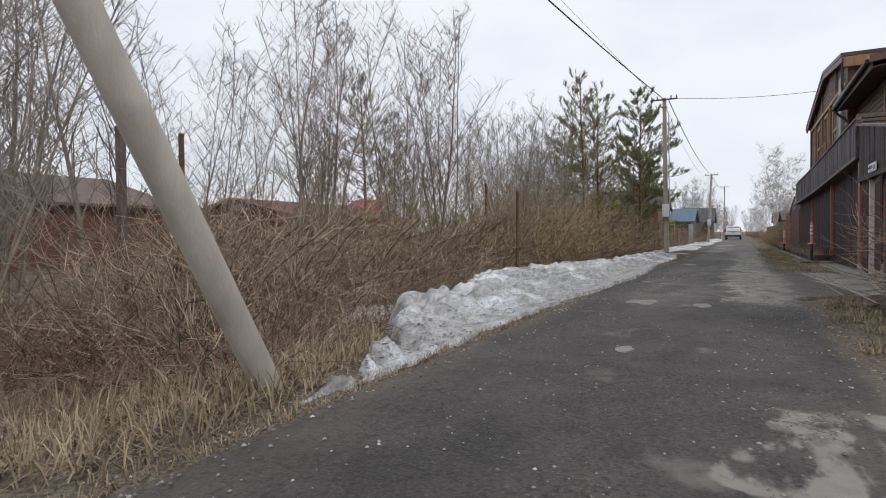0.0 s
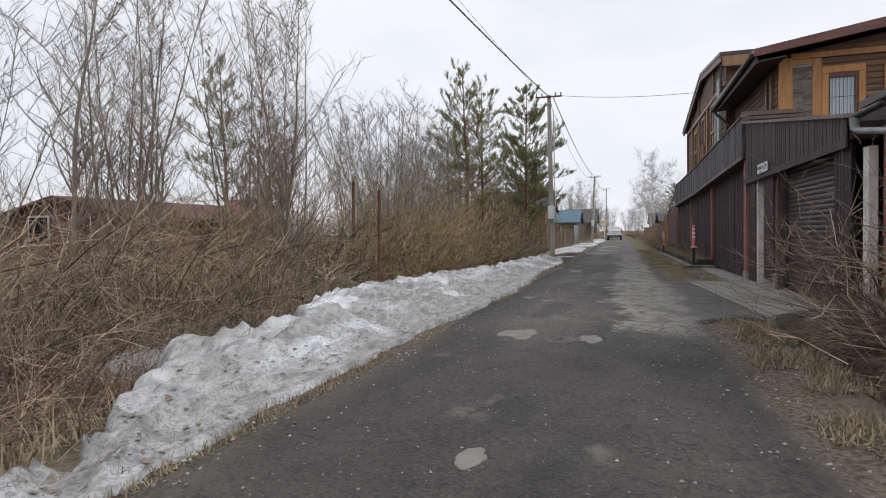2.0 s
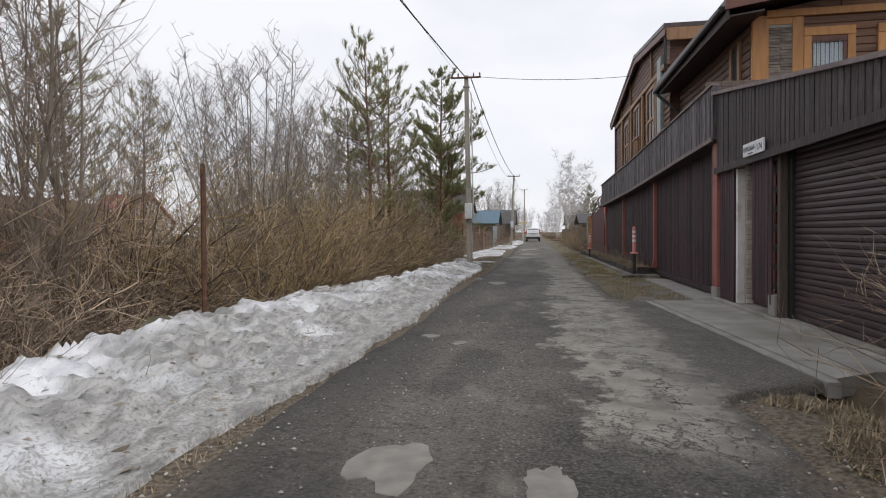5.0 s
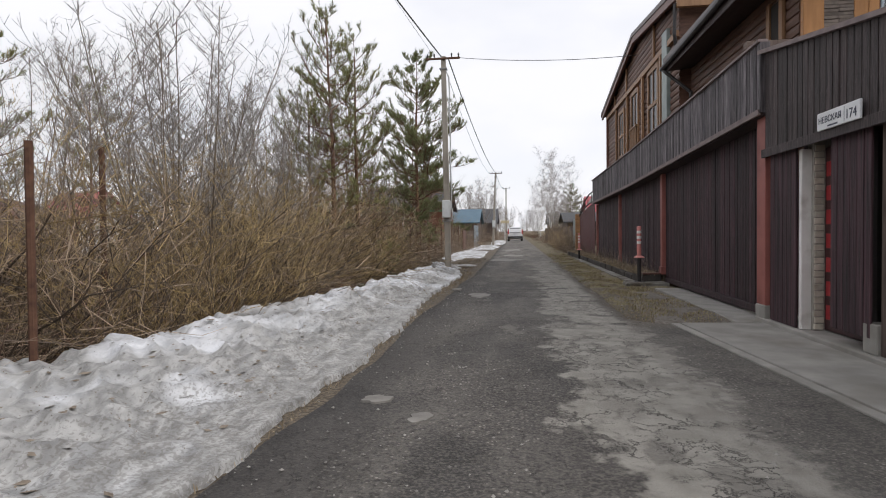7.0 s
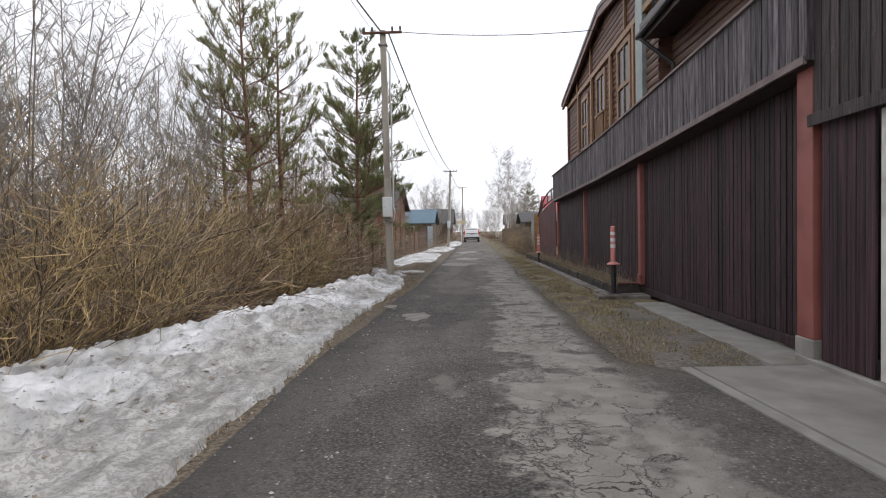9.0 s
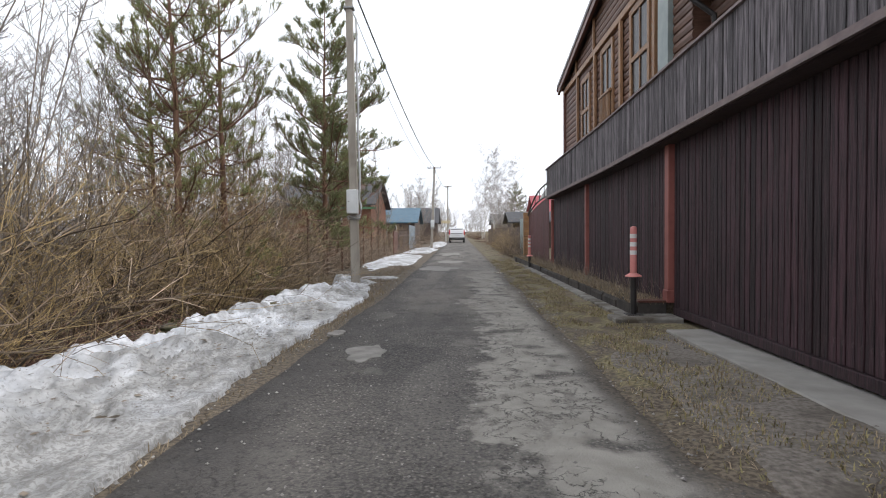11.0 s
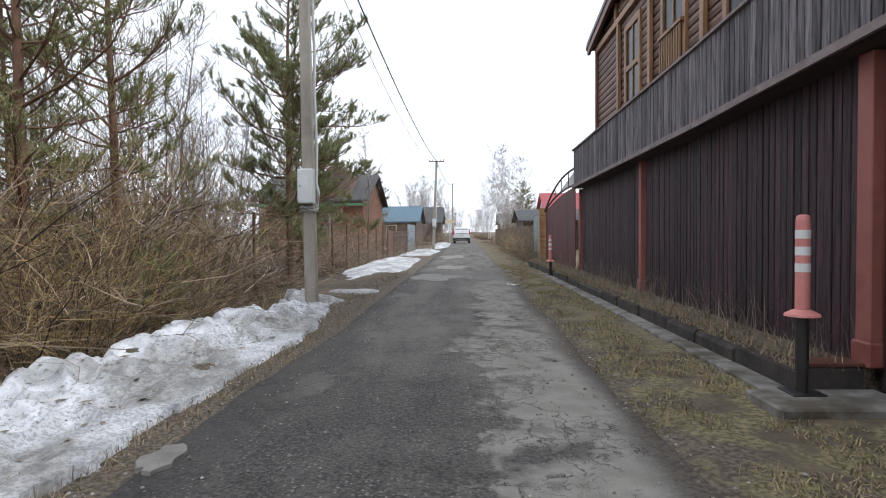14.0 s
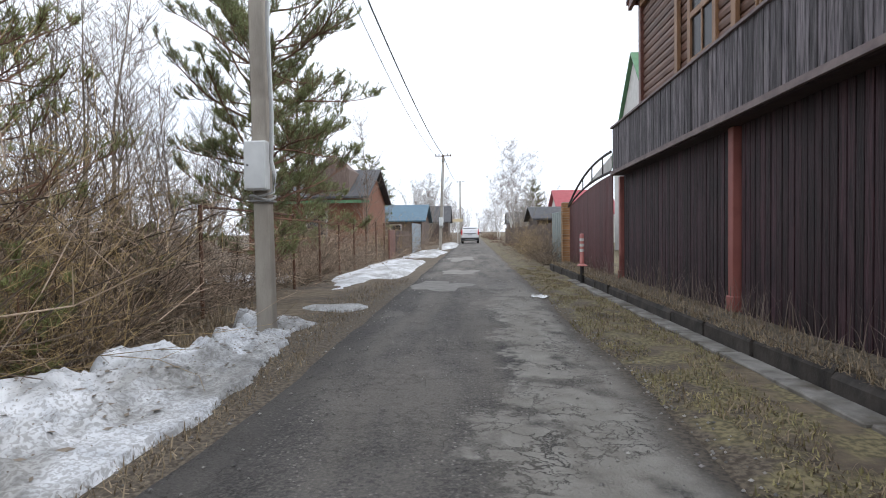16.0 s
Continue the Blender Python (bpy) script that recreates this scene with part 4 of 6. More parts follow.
part("rear_wall", box((2.84, 10.8, -0.6), (2.9, 14.0, 2.5)), M_FASCIA, lean_to)

# ---- the timber house behind the fence ----
house = thing("timber_house", (6, 28, 0), "large brown timber house with orange trim and low-pitched roofs", "house")
# rear block, gable to the lane
GX = 2.78


def gable_top(y):
    return 6.95 - (0.183 * (y - 31.2) if y > 31.2 else 0.115 * (31.2 - y))


part("rear_wall", prism([(26.95, 0), (37.05, 0), (37.05, gable_top(37.05) - 0.1), (31.2, gable_top(31.2) - 0.1), (26.95, gable_top(26.95) - 0.1)], "x", GX + 0.03, 9.5), M_SIDING, house)
WINDOWS = ((33.55, 34.45, 3.75, 5.25), (31.3, 32.25, 3.5, 5.4), (28.85, 29.9, 3.75, 5.45))
log_me = {}


def log_piece(a, b, z):
    key = round(b - a, 2)
    if key not in log_me:
        bm = prism([(0.0, -0.072), (-0.022, -0.06), (-0.034, 0.0), (-0.022, 0.06), (0.0, 0.072)], "y", -key / 2, key / 2)
        me = bpy.data.meshes.new("siding_board")
        bm.to_mesh(me), bm.free()
        me.materials.append(M_SIDING)
        log_me[key] = me
    place("siding_board", log_me[key], (GX + 0.03, (a + b) / 2, z), house)


for k in range(26):
    z = 3.2 + 0.15 * k
    lo, hi = 26.95, 37.05
    if z > gable_top(37.05) - 0.2:
        hi = 31.2 + (6.85 - z) / 0.183
        lo = max(lo, 31.2 - (6.85 - z) / 0.115)
    cuts, a = [], lo
    for wa, wb, za, zb in sorted(WINDOWS):
        if za - 0.07 < z < zb + 0.07:
            cuts.append((a, wa))
            a = wb
    cuts.append((a, hi))
    for a, b in cuts:
        if b - a > 0.1:
            log_piece(a, b, z)


def side_window(x, ya, yb, za, zb, transom=True):
    # thin near-black sheet painted as the unlit room; no room is modelled
    w = part("window", box((x - 0.02, ya + 0.02, za), (x + 0.0, yb - 0.02, zb)), M_ROOMSHADE, house)
    for a, b, c, d in ((ya - 0.08, ya + 0.04, za - 0.06, zb + 0.08), (yb - 0.04, yb + 0.08, za - 0.06, zb + 0.08)):
        part("casing", box((x - 0.07, a, c), (x + 0.01, b, d), 0.005), M_OCHRE, w)
    for c, d in ((za - 0.08, za + 0.04), (zb - 0.04, zb + 0.10)) + (((za + zb) / 2 - 0.1, (za + zb) / 2 + 0.0),) * transom:
        part("casing", box((x - 0.066, ya, c), (x + 0.01, yb, d), 0.005), M_OCHRE, w)
    part("pane", box((x - 0.035, ya + 0.04, za), (x - 0.03, yb - 0.04, zb)), M_DULLGLASS, w)
    part("mullion", box((x - 0.055, (ya + yb) / 2 - 0.025, za), (x - 0.036, (ya + yb) / 2 + 0.025, zb), 0.003), M_OCHRE, w)
    return w


for i, (ya, yb, za, zb) in enumerate(WINDOWS):
    w = side_window(GX + 0.03, ya, yb, za, zb, i != 1)
    if i == 1:
        for k in range(9):
            part("baluster", box((GX - 0.08, ya + 0.04 + 0.11 * k, 3.5), (GX - 0.05, ya + 0.08 + 0.11 * k, 4.32), 0.004), M_OCHRE, w)
        part("handrail", box((GX - 0.1, ya - 0.04, 4.32), (GX - 0.03, yb + 0.04, 4.38), 0.006), M_OCHRE, w)
part("cornice_band", box((GX - 0.07, 26.95, 5.56), (GX + 0.0, 37.0, 5.70), 0.006), M_OCHRE, house)
for yy in (28.45, 30.55, 32.85, 34.95):
    part("wall_post", box((GX - 0.075, yy - 0.07, 3.2), (GX - 0.01, yy + 0.07, 5.56), 0.006), M_OCHRE, house)
for yy in (29.2, 33.0, 35.2):
    part("wall_post", box((GX - 0.06, yy - 0.05, 5.70), (GX - 0.01, yy + 0.05, gable_top(yy) - 0.12), 0.006), M_OCHRE, house)
part("corner_board", box((GX - 0.08, 27.72, 3.2), (GX + 0.02, 28.2, 6.0), 0.006), M_GREENMETAL, house, "grey-green corner board")
part("corner_board", box((GX - 0.06, 36.98, 3.0), (GX + 0.02, 37.12, 5.75), 0.006), M_FASCIA, house)
for a, b in ((26.6, 31.2), (31.2, 37.35)):
    za, zb = gable_top(a), gable_top(b)
    part("roof", prism([(a, za - 0.02), (b, zb - 0.02), (b, zb + 0.09), (a, za + 0.09)], "x", 2.56, 9.9), M_ROOF, house)
    part("bargeboard", prism([(a, za - 0.2), (b, zb - 0.2), (b, zb - 0.024), (a, za - 0.024)], "x", 2.58, 2.65), M_FASCIA, house)
part("eave_gutter", rod([(2.56, 37.38, 5.80), (9.9, 37.38, 5.80)], 0.06), M_FASCIA, house)
part("gable_return", box((2.62, 26.5, 6.05), (9, 26.6, 6.36), 0.006), M_OCHRE, house)
part("gable_pipe", rod([(2.6, 26.6, 6.15), (2.6, 26.65, 5.5), (2.7, 26.8, 5.1)], 0.04), M_BLACKMETAL, house)
# front block, gable to the south
NX, FY = 3.05, 21.8


def front_roof(x):
    return 4.97 + 0.168 * (x - 2.42) if x < 8.2 else 4.97 + 0.168 * 5.78 - 0.168 * (x - 8.2)


part("front_block", prism([(NX, 0), (13, 0), (13, front_roof(13) - 0.12), (8.2, front_roof(8.2) - 0.12), (NX, front_roof(NX) - 0.12)], "y", FY + 0.03, 27.0), M_SIDING, house)
long_me = {}
for k in range(17):
    z = 3.1 + 0.15 * k
    if z < 4.8:
        bm = prism([(0.0, -0.072), (-0.022, -0.06), (-0.034, 0.0), (-0.022, 0.06), (0.0, 0.072)], "y", FY + 0.1, 26.9)
        if "side" not in long_me:
            bm.transform(Matrix.Translation((0, -24.3, 0)))
            long_me["side"] = bpy.data.meshes.new("siding_board")
            bm.to_mesh(long_me["side"])
            long_me["side"].materials.append(M_SIDING)
        bm.free()
        place("siding_board", long_me["side"], (NX, 24.3, z), house)
FRONT_WIN = ((3.98, 4.54, 3.5, 4.46), (5.14, 5.72, 3.5, 4.46), (6.8, 7.5, 3.5, 4.46))
front_me = {}
for k in range(24):
    z = 3.1 + 0.13 * k
    if z > 5.6:
        break
    lo = 3.86 if z < 4.85 else max(3.1, 2.5 + (z - 4.72) / 0.168)
    cuts, a = [], lo
    for xa, xb, za, zb in FRONT_WIN:
        if za < z < zb:
            cuts.append((a, xa))
            a = xb
    cuts.append((a, 12.5 if z < 4.85 else 10.0))
    for a, b in cuts:
        key = round(b - a, 2)
        if key < 0.1:
            continue
        if key not in front_me:
            bm = prism([(0.0, -0.063), (-0.02, -0.054), (-0.028, 0.0), (-0.02, 0.054), (0.0, 0.063)], "x", -key / 2, key / 2)
            front_me[key] = bpy.data.meshes.new("siding_board")
            bm.to_mesh(front_me[key]), bm.free()
            front_me[key].materials.append(M_SIDING_X)
        place("siding_board", front_me[key], ((a + b) / 2, FY + 0.03, z), house)
part("corner_board", box((NX - 0.03, FY - 0.03, 3.0), (NX + 0.2, FY + 0.06, 4.90), 0.006), M_ORANGE, house, "orange corner board")
for xa, xb in ((3.19, 3.29), (3.67, 3.85)):
    part("panel_stile", box((xa, FY - 0.02, 3.0), (xb, FY + 0.03, 4.86), 0.005), M_ORANGE, house)
part("panel_head", box((3.29, FY - 0.018, 4.74), (3.67, FY + 0.03, 4.86), 0.005), M_ORANGE, house)
part("panel_backing", box((3.29, FY + 0.005, 3.0), (3.67, FY + 0.03, 4.74)), M_MORTAR, house)
stone = box_mesh("stone_strip", (0.19, 0.03, 0.045), M_GREYBRICK, 0.004)
for k in range(31):
    for j in range(2):
        place("stone_strip", stone, (3.385 + 0.19 * j, FY - 0.005 + 0.006 * ((k + j) % 3), 3.2 + 0.049 * k), house)
part("front_band", box((3.25, FY - 0.04, 4.865), (12.8, FY + 0.04, 4.99), 0.006), M_ORANGE, house, "orange band board")
for xa, xb, za, zb in FRONT_WIN:
    # room shade behind the curtain, painted as a flat near-black sheet
    w = part("window", box((xa + 0.03, FY + 0.035, za), (xb - 0.03, FY + 0.06, zb)), M_ROOMSHADE, house)
    part("curtain", box((xa + 0.04, FY + 0.02, za), (xb - 0.04, FY + 0.033, zb - 0.05)), M_CURTAIN, w)
    part("pane", box((xa + 0.03, FY - 0.002, za), (xb - 0.03, FY + 0.003, zb)), M_GLASS, w).visible_shadow = False
    part("casing", box((xa - 0.13, FY - 0.03, za - 0.1), (xa + 0.0, FY + 0.03, zb + 0.05), 0.005), M_ORANGE, w)
    part("casing", box((xb, FY - 0.03, za - 0.1), (xb + 0.13, FY + 0.03, zb + 0.05), 0.005), M_ORANGE, w)
    part("casing", box((xa - 0.13, FY - 0.034, zb + 0.052), (xb + 0.13, FY + 0.03, zb + 0.2), 0.005), M_ORANGE, w)
    part("sash", box((xa, FY - 0.015, zb - 0.06), (xb, FY + 0.02, zb + 0.05), 0.004), M_FASCIA, w)
    part("sash", box((xb - 0.06, FY - 0.012, za), (xb - 0.002, FY + 0.02, zb - 0.062), 0.004), M_FASCIA, w)
    for k in range(7):
        xx = xa + 0.06 + (xb - xa - 0.14) * k / 6
        part("grille_bar", rod([(xx, FY - 0.04, za), (xx, FY - 0.04, zb - 0.02)], 0.006, 5), M_BLACKMETAL, w)
    part("grille_bar", rod([(xa + 0.02, FY - 0.045, (za + zb) / 2), (xb - 0.02, FY - 0.045, (za + zb) / 2)], 0.006, 5), M_BLACKMETAL, w)
for a, b in ((2.42, 8.2), (8.2, 13.6)):
    za, zb = front_roof(a), front_roof(b)
    part("roof", prism([(a, za - 0.02), (b, zb - 0.02), (b, zb + 0.08), (a, za + 0.08)], "y", 21.3, 26.9), M_ROOF, house)
    part("bargeboard", prism([(a, za - 0.10), (b, zb - 0.19), (b, zb + 0.06), (a, za + 0.06)], "y", 21.24, 21.295), M_FASCIA, house)
part("eave_fascia", box((2.46, 21.3, 4.72), (2.50, 26.9, 4.92), 0.004), M_DARKTRIM, house)
part("soffit", prism([(2.5, 4.76), (NX, 4.83), (NX, 4.86), (2.5, 4.79)], "y", 21.3, 26.9), M_DARKTRIM, house)
part("eave_gutter", rod([(2.40, 21.4, 4.93), (2.40, 26.95, 4.83)], 0.055), M_BLACKMETAL, house)
part("down_pipe", rod([(2.40, 26.9, 4.83), (2.45, 26.75, 4.7), (2.9, 26.5, 4.2), (2.95, 26.5, 3.2)], 0.04), M_BLACKMETAL, house)
# flat near-black sheet in place of a shaded opening
w = part("side_window", box((NX - 0.05, 22.4, 3.2), (NX - 0.04, 22.75, 4.6)), M_ROOMSHADE, house)
for a, b in ((22.3, 22.42), (22.74, 22.86)):
    part("casing", box((NX - 0.08, a, 3.2), (NX - 0.03, b, 4.65), 0.004), M_OCHRE, w)
part("tie_beam", box((2.24, 21.65, 3.68), (NX + 0.4, 21.78, 3.78), 0.008), M_OLDWOOD, house)
part("tie_beam", box((2.24, 21.35, 3.54), (NX + 0.4, 21.45, 3.61), 0.008), M_OLDWOOD, house)

# ---- utility poles and wires ----
def utility_pole(base, height, lean, label, box_z=None):
    t = thing("utility_pole", base, label, "utility pole", "utility poles")
    bx, by, bz = base
    bm = bmesh.new()
    lx, ly = lean
    a, b = 0.10, 0.075
    vs = []
    for z, r in ((-0.3, a), (height, b)):
        s = z / height
        for cx, cy in ((-1, -0.72), (-0.86, -0.86), (0.86, -0.86), (1, -0.72), (1, 0.72), (0.86, 0.86), (-0.86, 0.86), (-1, 0.72)):
            vs.append(bm.verts.new((bx + lx * s + cx * r, by + ly * s + cy * r, bz + z)))
    for i in range(8):
        bm.faces.new((vs[i], vs[(i + 1) % 8], vs[8 + (i + 1) % 8], vs[8 + i]))
    bm.faces.new(vs[8:])
    part("pole", bm, M_POLE, t)
    tx, ty, tz = bx + lx, by + ly, bz + height
    part("cross_arm", box((tx - 0.55, ty - 0.14, tz - 0.12), (tx + 0.55, ty - 0.08, tz - 0.06), 0.006), M_RUST, t)
    for dx in (-0.5, -0.28, 0.28, 0.5):
        part("insulator", rod([(tx + dx, ty - 0.11, tz - 0.06), (tx + dx, ty - 0.11, tz + 0.02), (tx + dx, ty - 0.11, tz + 0.07)], [0.018, 0.03, 0.02], 8), M_BLACKPLASTIC, t)
    part("band", box((tx - 0.12, ty - 0.12, tz - 0.42), (tx + 0.12, ty + 0.12, tz - 0.38), 0.004), M_STEEL, t)
    if box_z is not None:
        s = box_z / height
        cx, cy = bx + lx * s, by + ly * s
        mb = part("meter_box", box((cx - 0.13, cy - 0.24, bz + box_z - 0.28), (cx + 0.13, cy - 0.1, bz + box_z + 0.28), 0.012), M_BOXGREY, t, "pale grey steel meter box")
        part("box_door", box((cx - 0.118, cy - 0.248, bz + box_z - 0.265), (cx + 0.118, cy - 0.242, bz + box_z + 0.265), 0.003), M_BOXGREY, mb)
        part("lock", rod([(cx - 0.08, cy - 0.258, bz + box_z), (cx - 0.08, cy - 0.25, bz + box_z)], 0.012), M_BLACKMETAL, mb)
        for dx, r, m in ((0.150, 0.014, M_CABLEGREY), (0.175, 0.011, M_BOXGREY)):
            pts = [(tx + 0.09, ty - 0.1, tz - 0.5)] + [(cx + dx + 0.012 * math.sin(2.1 * k) - 0.03 * (1 - k / 8), cy - 0.12, bz + height - 0.7 - (height - box_z - 0.75) * k / 8) for k in range(9)]
            pts += [(cx + dx + 0.03, cy - 0.13, bz + box_z - 0.1), (cx + dx + 0.01, cy - 0.14, bz + box_z - 0.31), (cx - 0.02, cy - 0.15, bz + box_z - 0.36)]
            part("riser_cable", rod(pts, r, 6), m, t)
        ring = [(cx + 0.145 * math.cos(a), cy + 0.135 * math.sin(a) - 0.01, bz + box_z - 0.36 + 0.03 * math.sin(2 * a)) for a in [k * math.pi / 8 for k in range(17)]]
        part("cable_coil", rod(ring, 0.016, 6), M_CABLEGREY, t)
        part("band", box((cx - 0.125, cy - 0.125, bz + box_z - 0.41), (cx + 0.125, cy + 0.125, bz + box_z - 0.39), 0.004), M_STEEL, t)
    return t


utility_pole((-3.08, 31.95, -0.02), 6.9, (-0.08, 0.05), "concrete utility pole with pale meter box and cables", 1.99)
utility_pole((-2.82, 64.0, -0.02), 6.35, (0.28, 0.2), "concrete utility pole with meter box down the lane", 1.9)
utility_pole((-2.2, 98.0, -0.02), 7.5, (0.05, 0.0), "far concrete utility pole beside the lane")


def wire(name, a, b, sag, r, label, group="overhead wires"):
    a, b = Vector(a), Vector(b)
    pts = [a.lerp(b, k / 24) - Vector((0, 0, 4 * sag * (k / 24) * (1 - k / 24))) for k in range(25)]
    return tagged(part(name, rod(pts, r, 5), M_CABLE), label, "wire", group)


wire("power_line", (-3.22, 31.9, 6.86), (-7.1, -14, 7.6), 0.5, 0.02, "thick black insulated overhead line")
wire("power_line", (-3.0, 31.95, 6.82), (-2.55, 64.1, 6.3), 0.5, 0.02, "thick black insulated overhead line")
wire("power_line", (-2.55, 64.2, 6.3), (-2.2, 98, 7.3), 0.55, 0.02, "thick black insulated overhead line")
wire("phone_line", (-3.1, 31.95, 6.5), (-2.6, 64.1, 6.0), 0.9, 0.009, "thin black overhead wire")
wire("house_line", (-2.7, 31.9, 6.80), (2.6, 30.5, 6.2), 0.12, 0.009, "thin black wire to the house")
wire("phone_line", (-3.5, 31.85, 6.95), (-6.5, -14, 8.0), 0.3, 0.005, "thin bare overhead wire strung beside the thick line")

# ---- the strut pole leaning over the verge ----
strut = thing("leaning_strut", (-3.07, 7.75, -0.05), "weathered concrete strut pole leaning over the verge", "utility pole", "utility poles")
bm = rod([(-3.10, 7.96, -0.35), (-3.07, 7.75, 0.0), (-2.56, 4.28, 5.4)], [0.096, 0.096, 0.09], 16)
part("pole", bm, M_POLE, strut, smooth=True)

# ---- bollards ----
def bollard(at):
    x, y, z = at
    t = thing("bollard", at, "faded pink and white plastic bollard on a dark steel stub", "bollard", "bollards by the fence")
    part("stub", rod([(x, y, z - 0.05), (x, y, z + 0.54)], 0.042, 14), M_BLACKMETAL, t)
    part("foot_plate", box((x - 0.11, y - 0.11, z), (x + 0.11, y + 0.11, z + 0.012), 0.003), M_BLACKMETAL, t)
    part("flange", rod([(x, y, z + 0.535), (x, y, z + 0.55), (x, y, z + 0.58)], [0.115, 0.11, 0.055], 20), M_PINK, t)
    part("sleeve", rod([(x, y, z + 0.56), (x, y, z + 1.20), (x, y, z + 1.225), (x, y, z + 1.235)], [0.047, 0.046, 0.040, 0.02], 18), M_PINK, t, smooth=False)
    for k in range(3):
        part("band", rod([(x, y, z + 0.84 + 0.115 * k), (x, y, z + 0.90 + 0.115 * k)], 0.0485, 18), M_REFLECT, t)
    return t


bol = bollard((1.80, 26.50, 0.07))
copy_thing(bol, Matrix.Translation((1.72, 37.9, -0.13)))


# ---- bare trees, shrubs, conifers ----
def bare_tree(name, label, seed, height, stems, spread, limb_rate, bark, twig, twig_r=0.007, droop=0.0, group="bare trees"):
    rn = random.Random(seed)
    trunks, limbs = [], []
    for s in range(stems):
        a = 2 * math.pi * (s + rn.random() * 0.6) / stems
        lean = spread * (rn.uniform(0.6, 1.1) if stems > 1 else 0.1)
        d = Vector((math.cos(a) * lean, math.sin(a) * lean, 1))
        h = height * rn.uniform(0.8, 1.0)
        r0 = (0.032 if stems > 1 else 0.055) * height / 6.5
        pts = wander((0.12 * math.cos(a) * (stems > 1), 0.12 * math.sin(a) * (stems > 1), -0.45), d, h + 0.45, 12, 0.07, 0.03, rn)
        trunks.append((pts, [max(0.008, r0 * (1 - i / 12.3)) for i in range(13)]))
        for i in range(3, 13):
            for k in range(limb_rate):
                b = rn.uniform(0, 2 * math.pi)
                out = rn.uniform(0.5, 1.0)
                ln = height * 0.30 * (1 - 0.62 * i / 12) * rn.uniform(0.6, 1.2)
                lp = wander(pts[i].lerp(pts[i - 1], rn.random()), (math.cos(b) * out, math.sin(b) * out, rn.uniform(0.7, 1.3)), ln, 5, 0.16, 0.08 - droop, rn)
                r1 = max(0.007, r0 * (1 - i / 12.3) * 0.45)
                (trunks if i < 7 else limbs).append((lp, [r1 * (1 - 0.13 * j) for j in range(6)]))
                for q in range(6 if stems == 1 else 4):
                    j = rn.randint(1, 5)
                    b2 = rn.uniform(0, 2 * math.pi)
                    tp = wander(lp[j], (math.cos(b2), math.sin(b2), rn.uniform(0.3, 1.5) - droop), ln * rn.uniform(0.28, 0.6), 2, 0.2, 0.05 - droop, rn)
                    limbs.append((tp, [twig_r, twig_r * 0.8, twig_r * 0.5]))
                    for q2 in range(3 if stems == 1 else 2):
                        b3 = rn.uniform(0, 2 * math.pi)
                        t2 = wander(tp[rn.randint(1, 2)], (math.cos(b3), math.sin(b3), rn.uniform(0.3, 1.4) - droop), ln * rn.uniform(0.14, 0.3), 1, 0.2, 0.0 - droop, rn)
                        limbs.append((t2, [twig_r * 0.65, twig_r * 0.4]))
    t = thing(name, (0, 0, 0), label, "tree", group)
    part("trunk", raw_mesh("trunk", *tube_data(trunks, 5), bark, True), None, t)
    part("crown", raw_mesh("crown", *tube_data(limbs, 3), twig), None, t)
    return t


def scatter(proto, spots, seed, label=""):
    """Moves the first of a kind to the first spot and copies it to the others: x, y, z, scale."""
    rn = random.Random(seed)
    for i, (x, y, z, s) in enumerate(spots):
        m = Matrix.LocRotScale((x, y, z), Euler((0, 0, rn.uniform(0, 6.28))), (s, s, s))
        if i == 0:
            first = m
        else:
            c = copy_thing(proto, m)
            c.scale = (s, s, s * rn.uniform(0.92, 1.08))
    proto.matrix_basis = first


thin_tree = bare_tree("bare_tree", "slim bare grey-brown tree with fine upright twigs", 11, 7.0, 1, 0.1, 3, M_BARK, M_TWIG, 0.007)
scatter(thin_tree, [(-6.3, 16.4, -0.35, 0.9), (-7.0, 17.8, -0.35, 0.85), (-9.6, 16.4, -0.35, 1.0), (-7.6, 13.4, -0.35, 0.92), (-9.6, 10.6, -0.3, 1.0),
                    (-11.6, 12.4, -0.2, 1.05), (-6.3, 34.2, -0.1, 0.9), (-10.2, 33, -0.2, 0.95), (-5.6, 45, 0, 0.72), (-4.8, 47.5, 0, 0.8), (-14.6, 22.5, 0, 1.1), (-9.4, 25.5, -0.3, 0.85)], 1)
clump_tree = bare_tree("bare_tree", "many-stemmed bare willow with a rounded crown", 23, 5.4, 9, 0.32, 2, M_BARK, M_GREYTWIG, 0.006)
scatter(clump_tree, [(-6.5, 22.3, -0.35, 1.0), (-8.1, 24.9, -0.35, 1.15), (-6.2, 24.6, -0.35, 0.85), (-7.3, 23.7, -0.4, 1.0), (-10.6, 13.6, -0.3, 1.05), (-7.4, 7.7, -0.4, 1.05), (-8.7, 28, -0.35, 1.0), (-6.5, 26.0, -0.35, 0.75), (-13.4, 9.4, 0, 1.15),
                     (-7.4, 38.5, -0.1, 1.0), (-9.2, 42.5, 0, 1.1), (-13.5, 27, 0, 1.2), (-9.5, 35.5, 0, 1.1), (-6.8, 62, 0, 0.9), (-5.5, 84, 0, 1.2), (-6, 92, 0, 1.3), (4.6, 88, 0, 1.0), (5.5, 96, 0, 1.1), (-5, 135, 0, 1.2), (3.6, 142, 0, 1.2), (-3.8, 155, 0, 1.2), (2.0, 185, 0, 1.4), (-2.6, 190, 0, 1.5), (11, 110, 0, 1.4)], 2)
tall_clump = bare_tree("bare_tree", "tall bare alder clump with upright grey-brown stems", 37, 7.2, 4, 0.15, 2, M_BARK, M_TWIG, 0.0068)
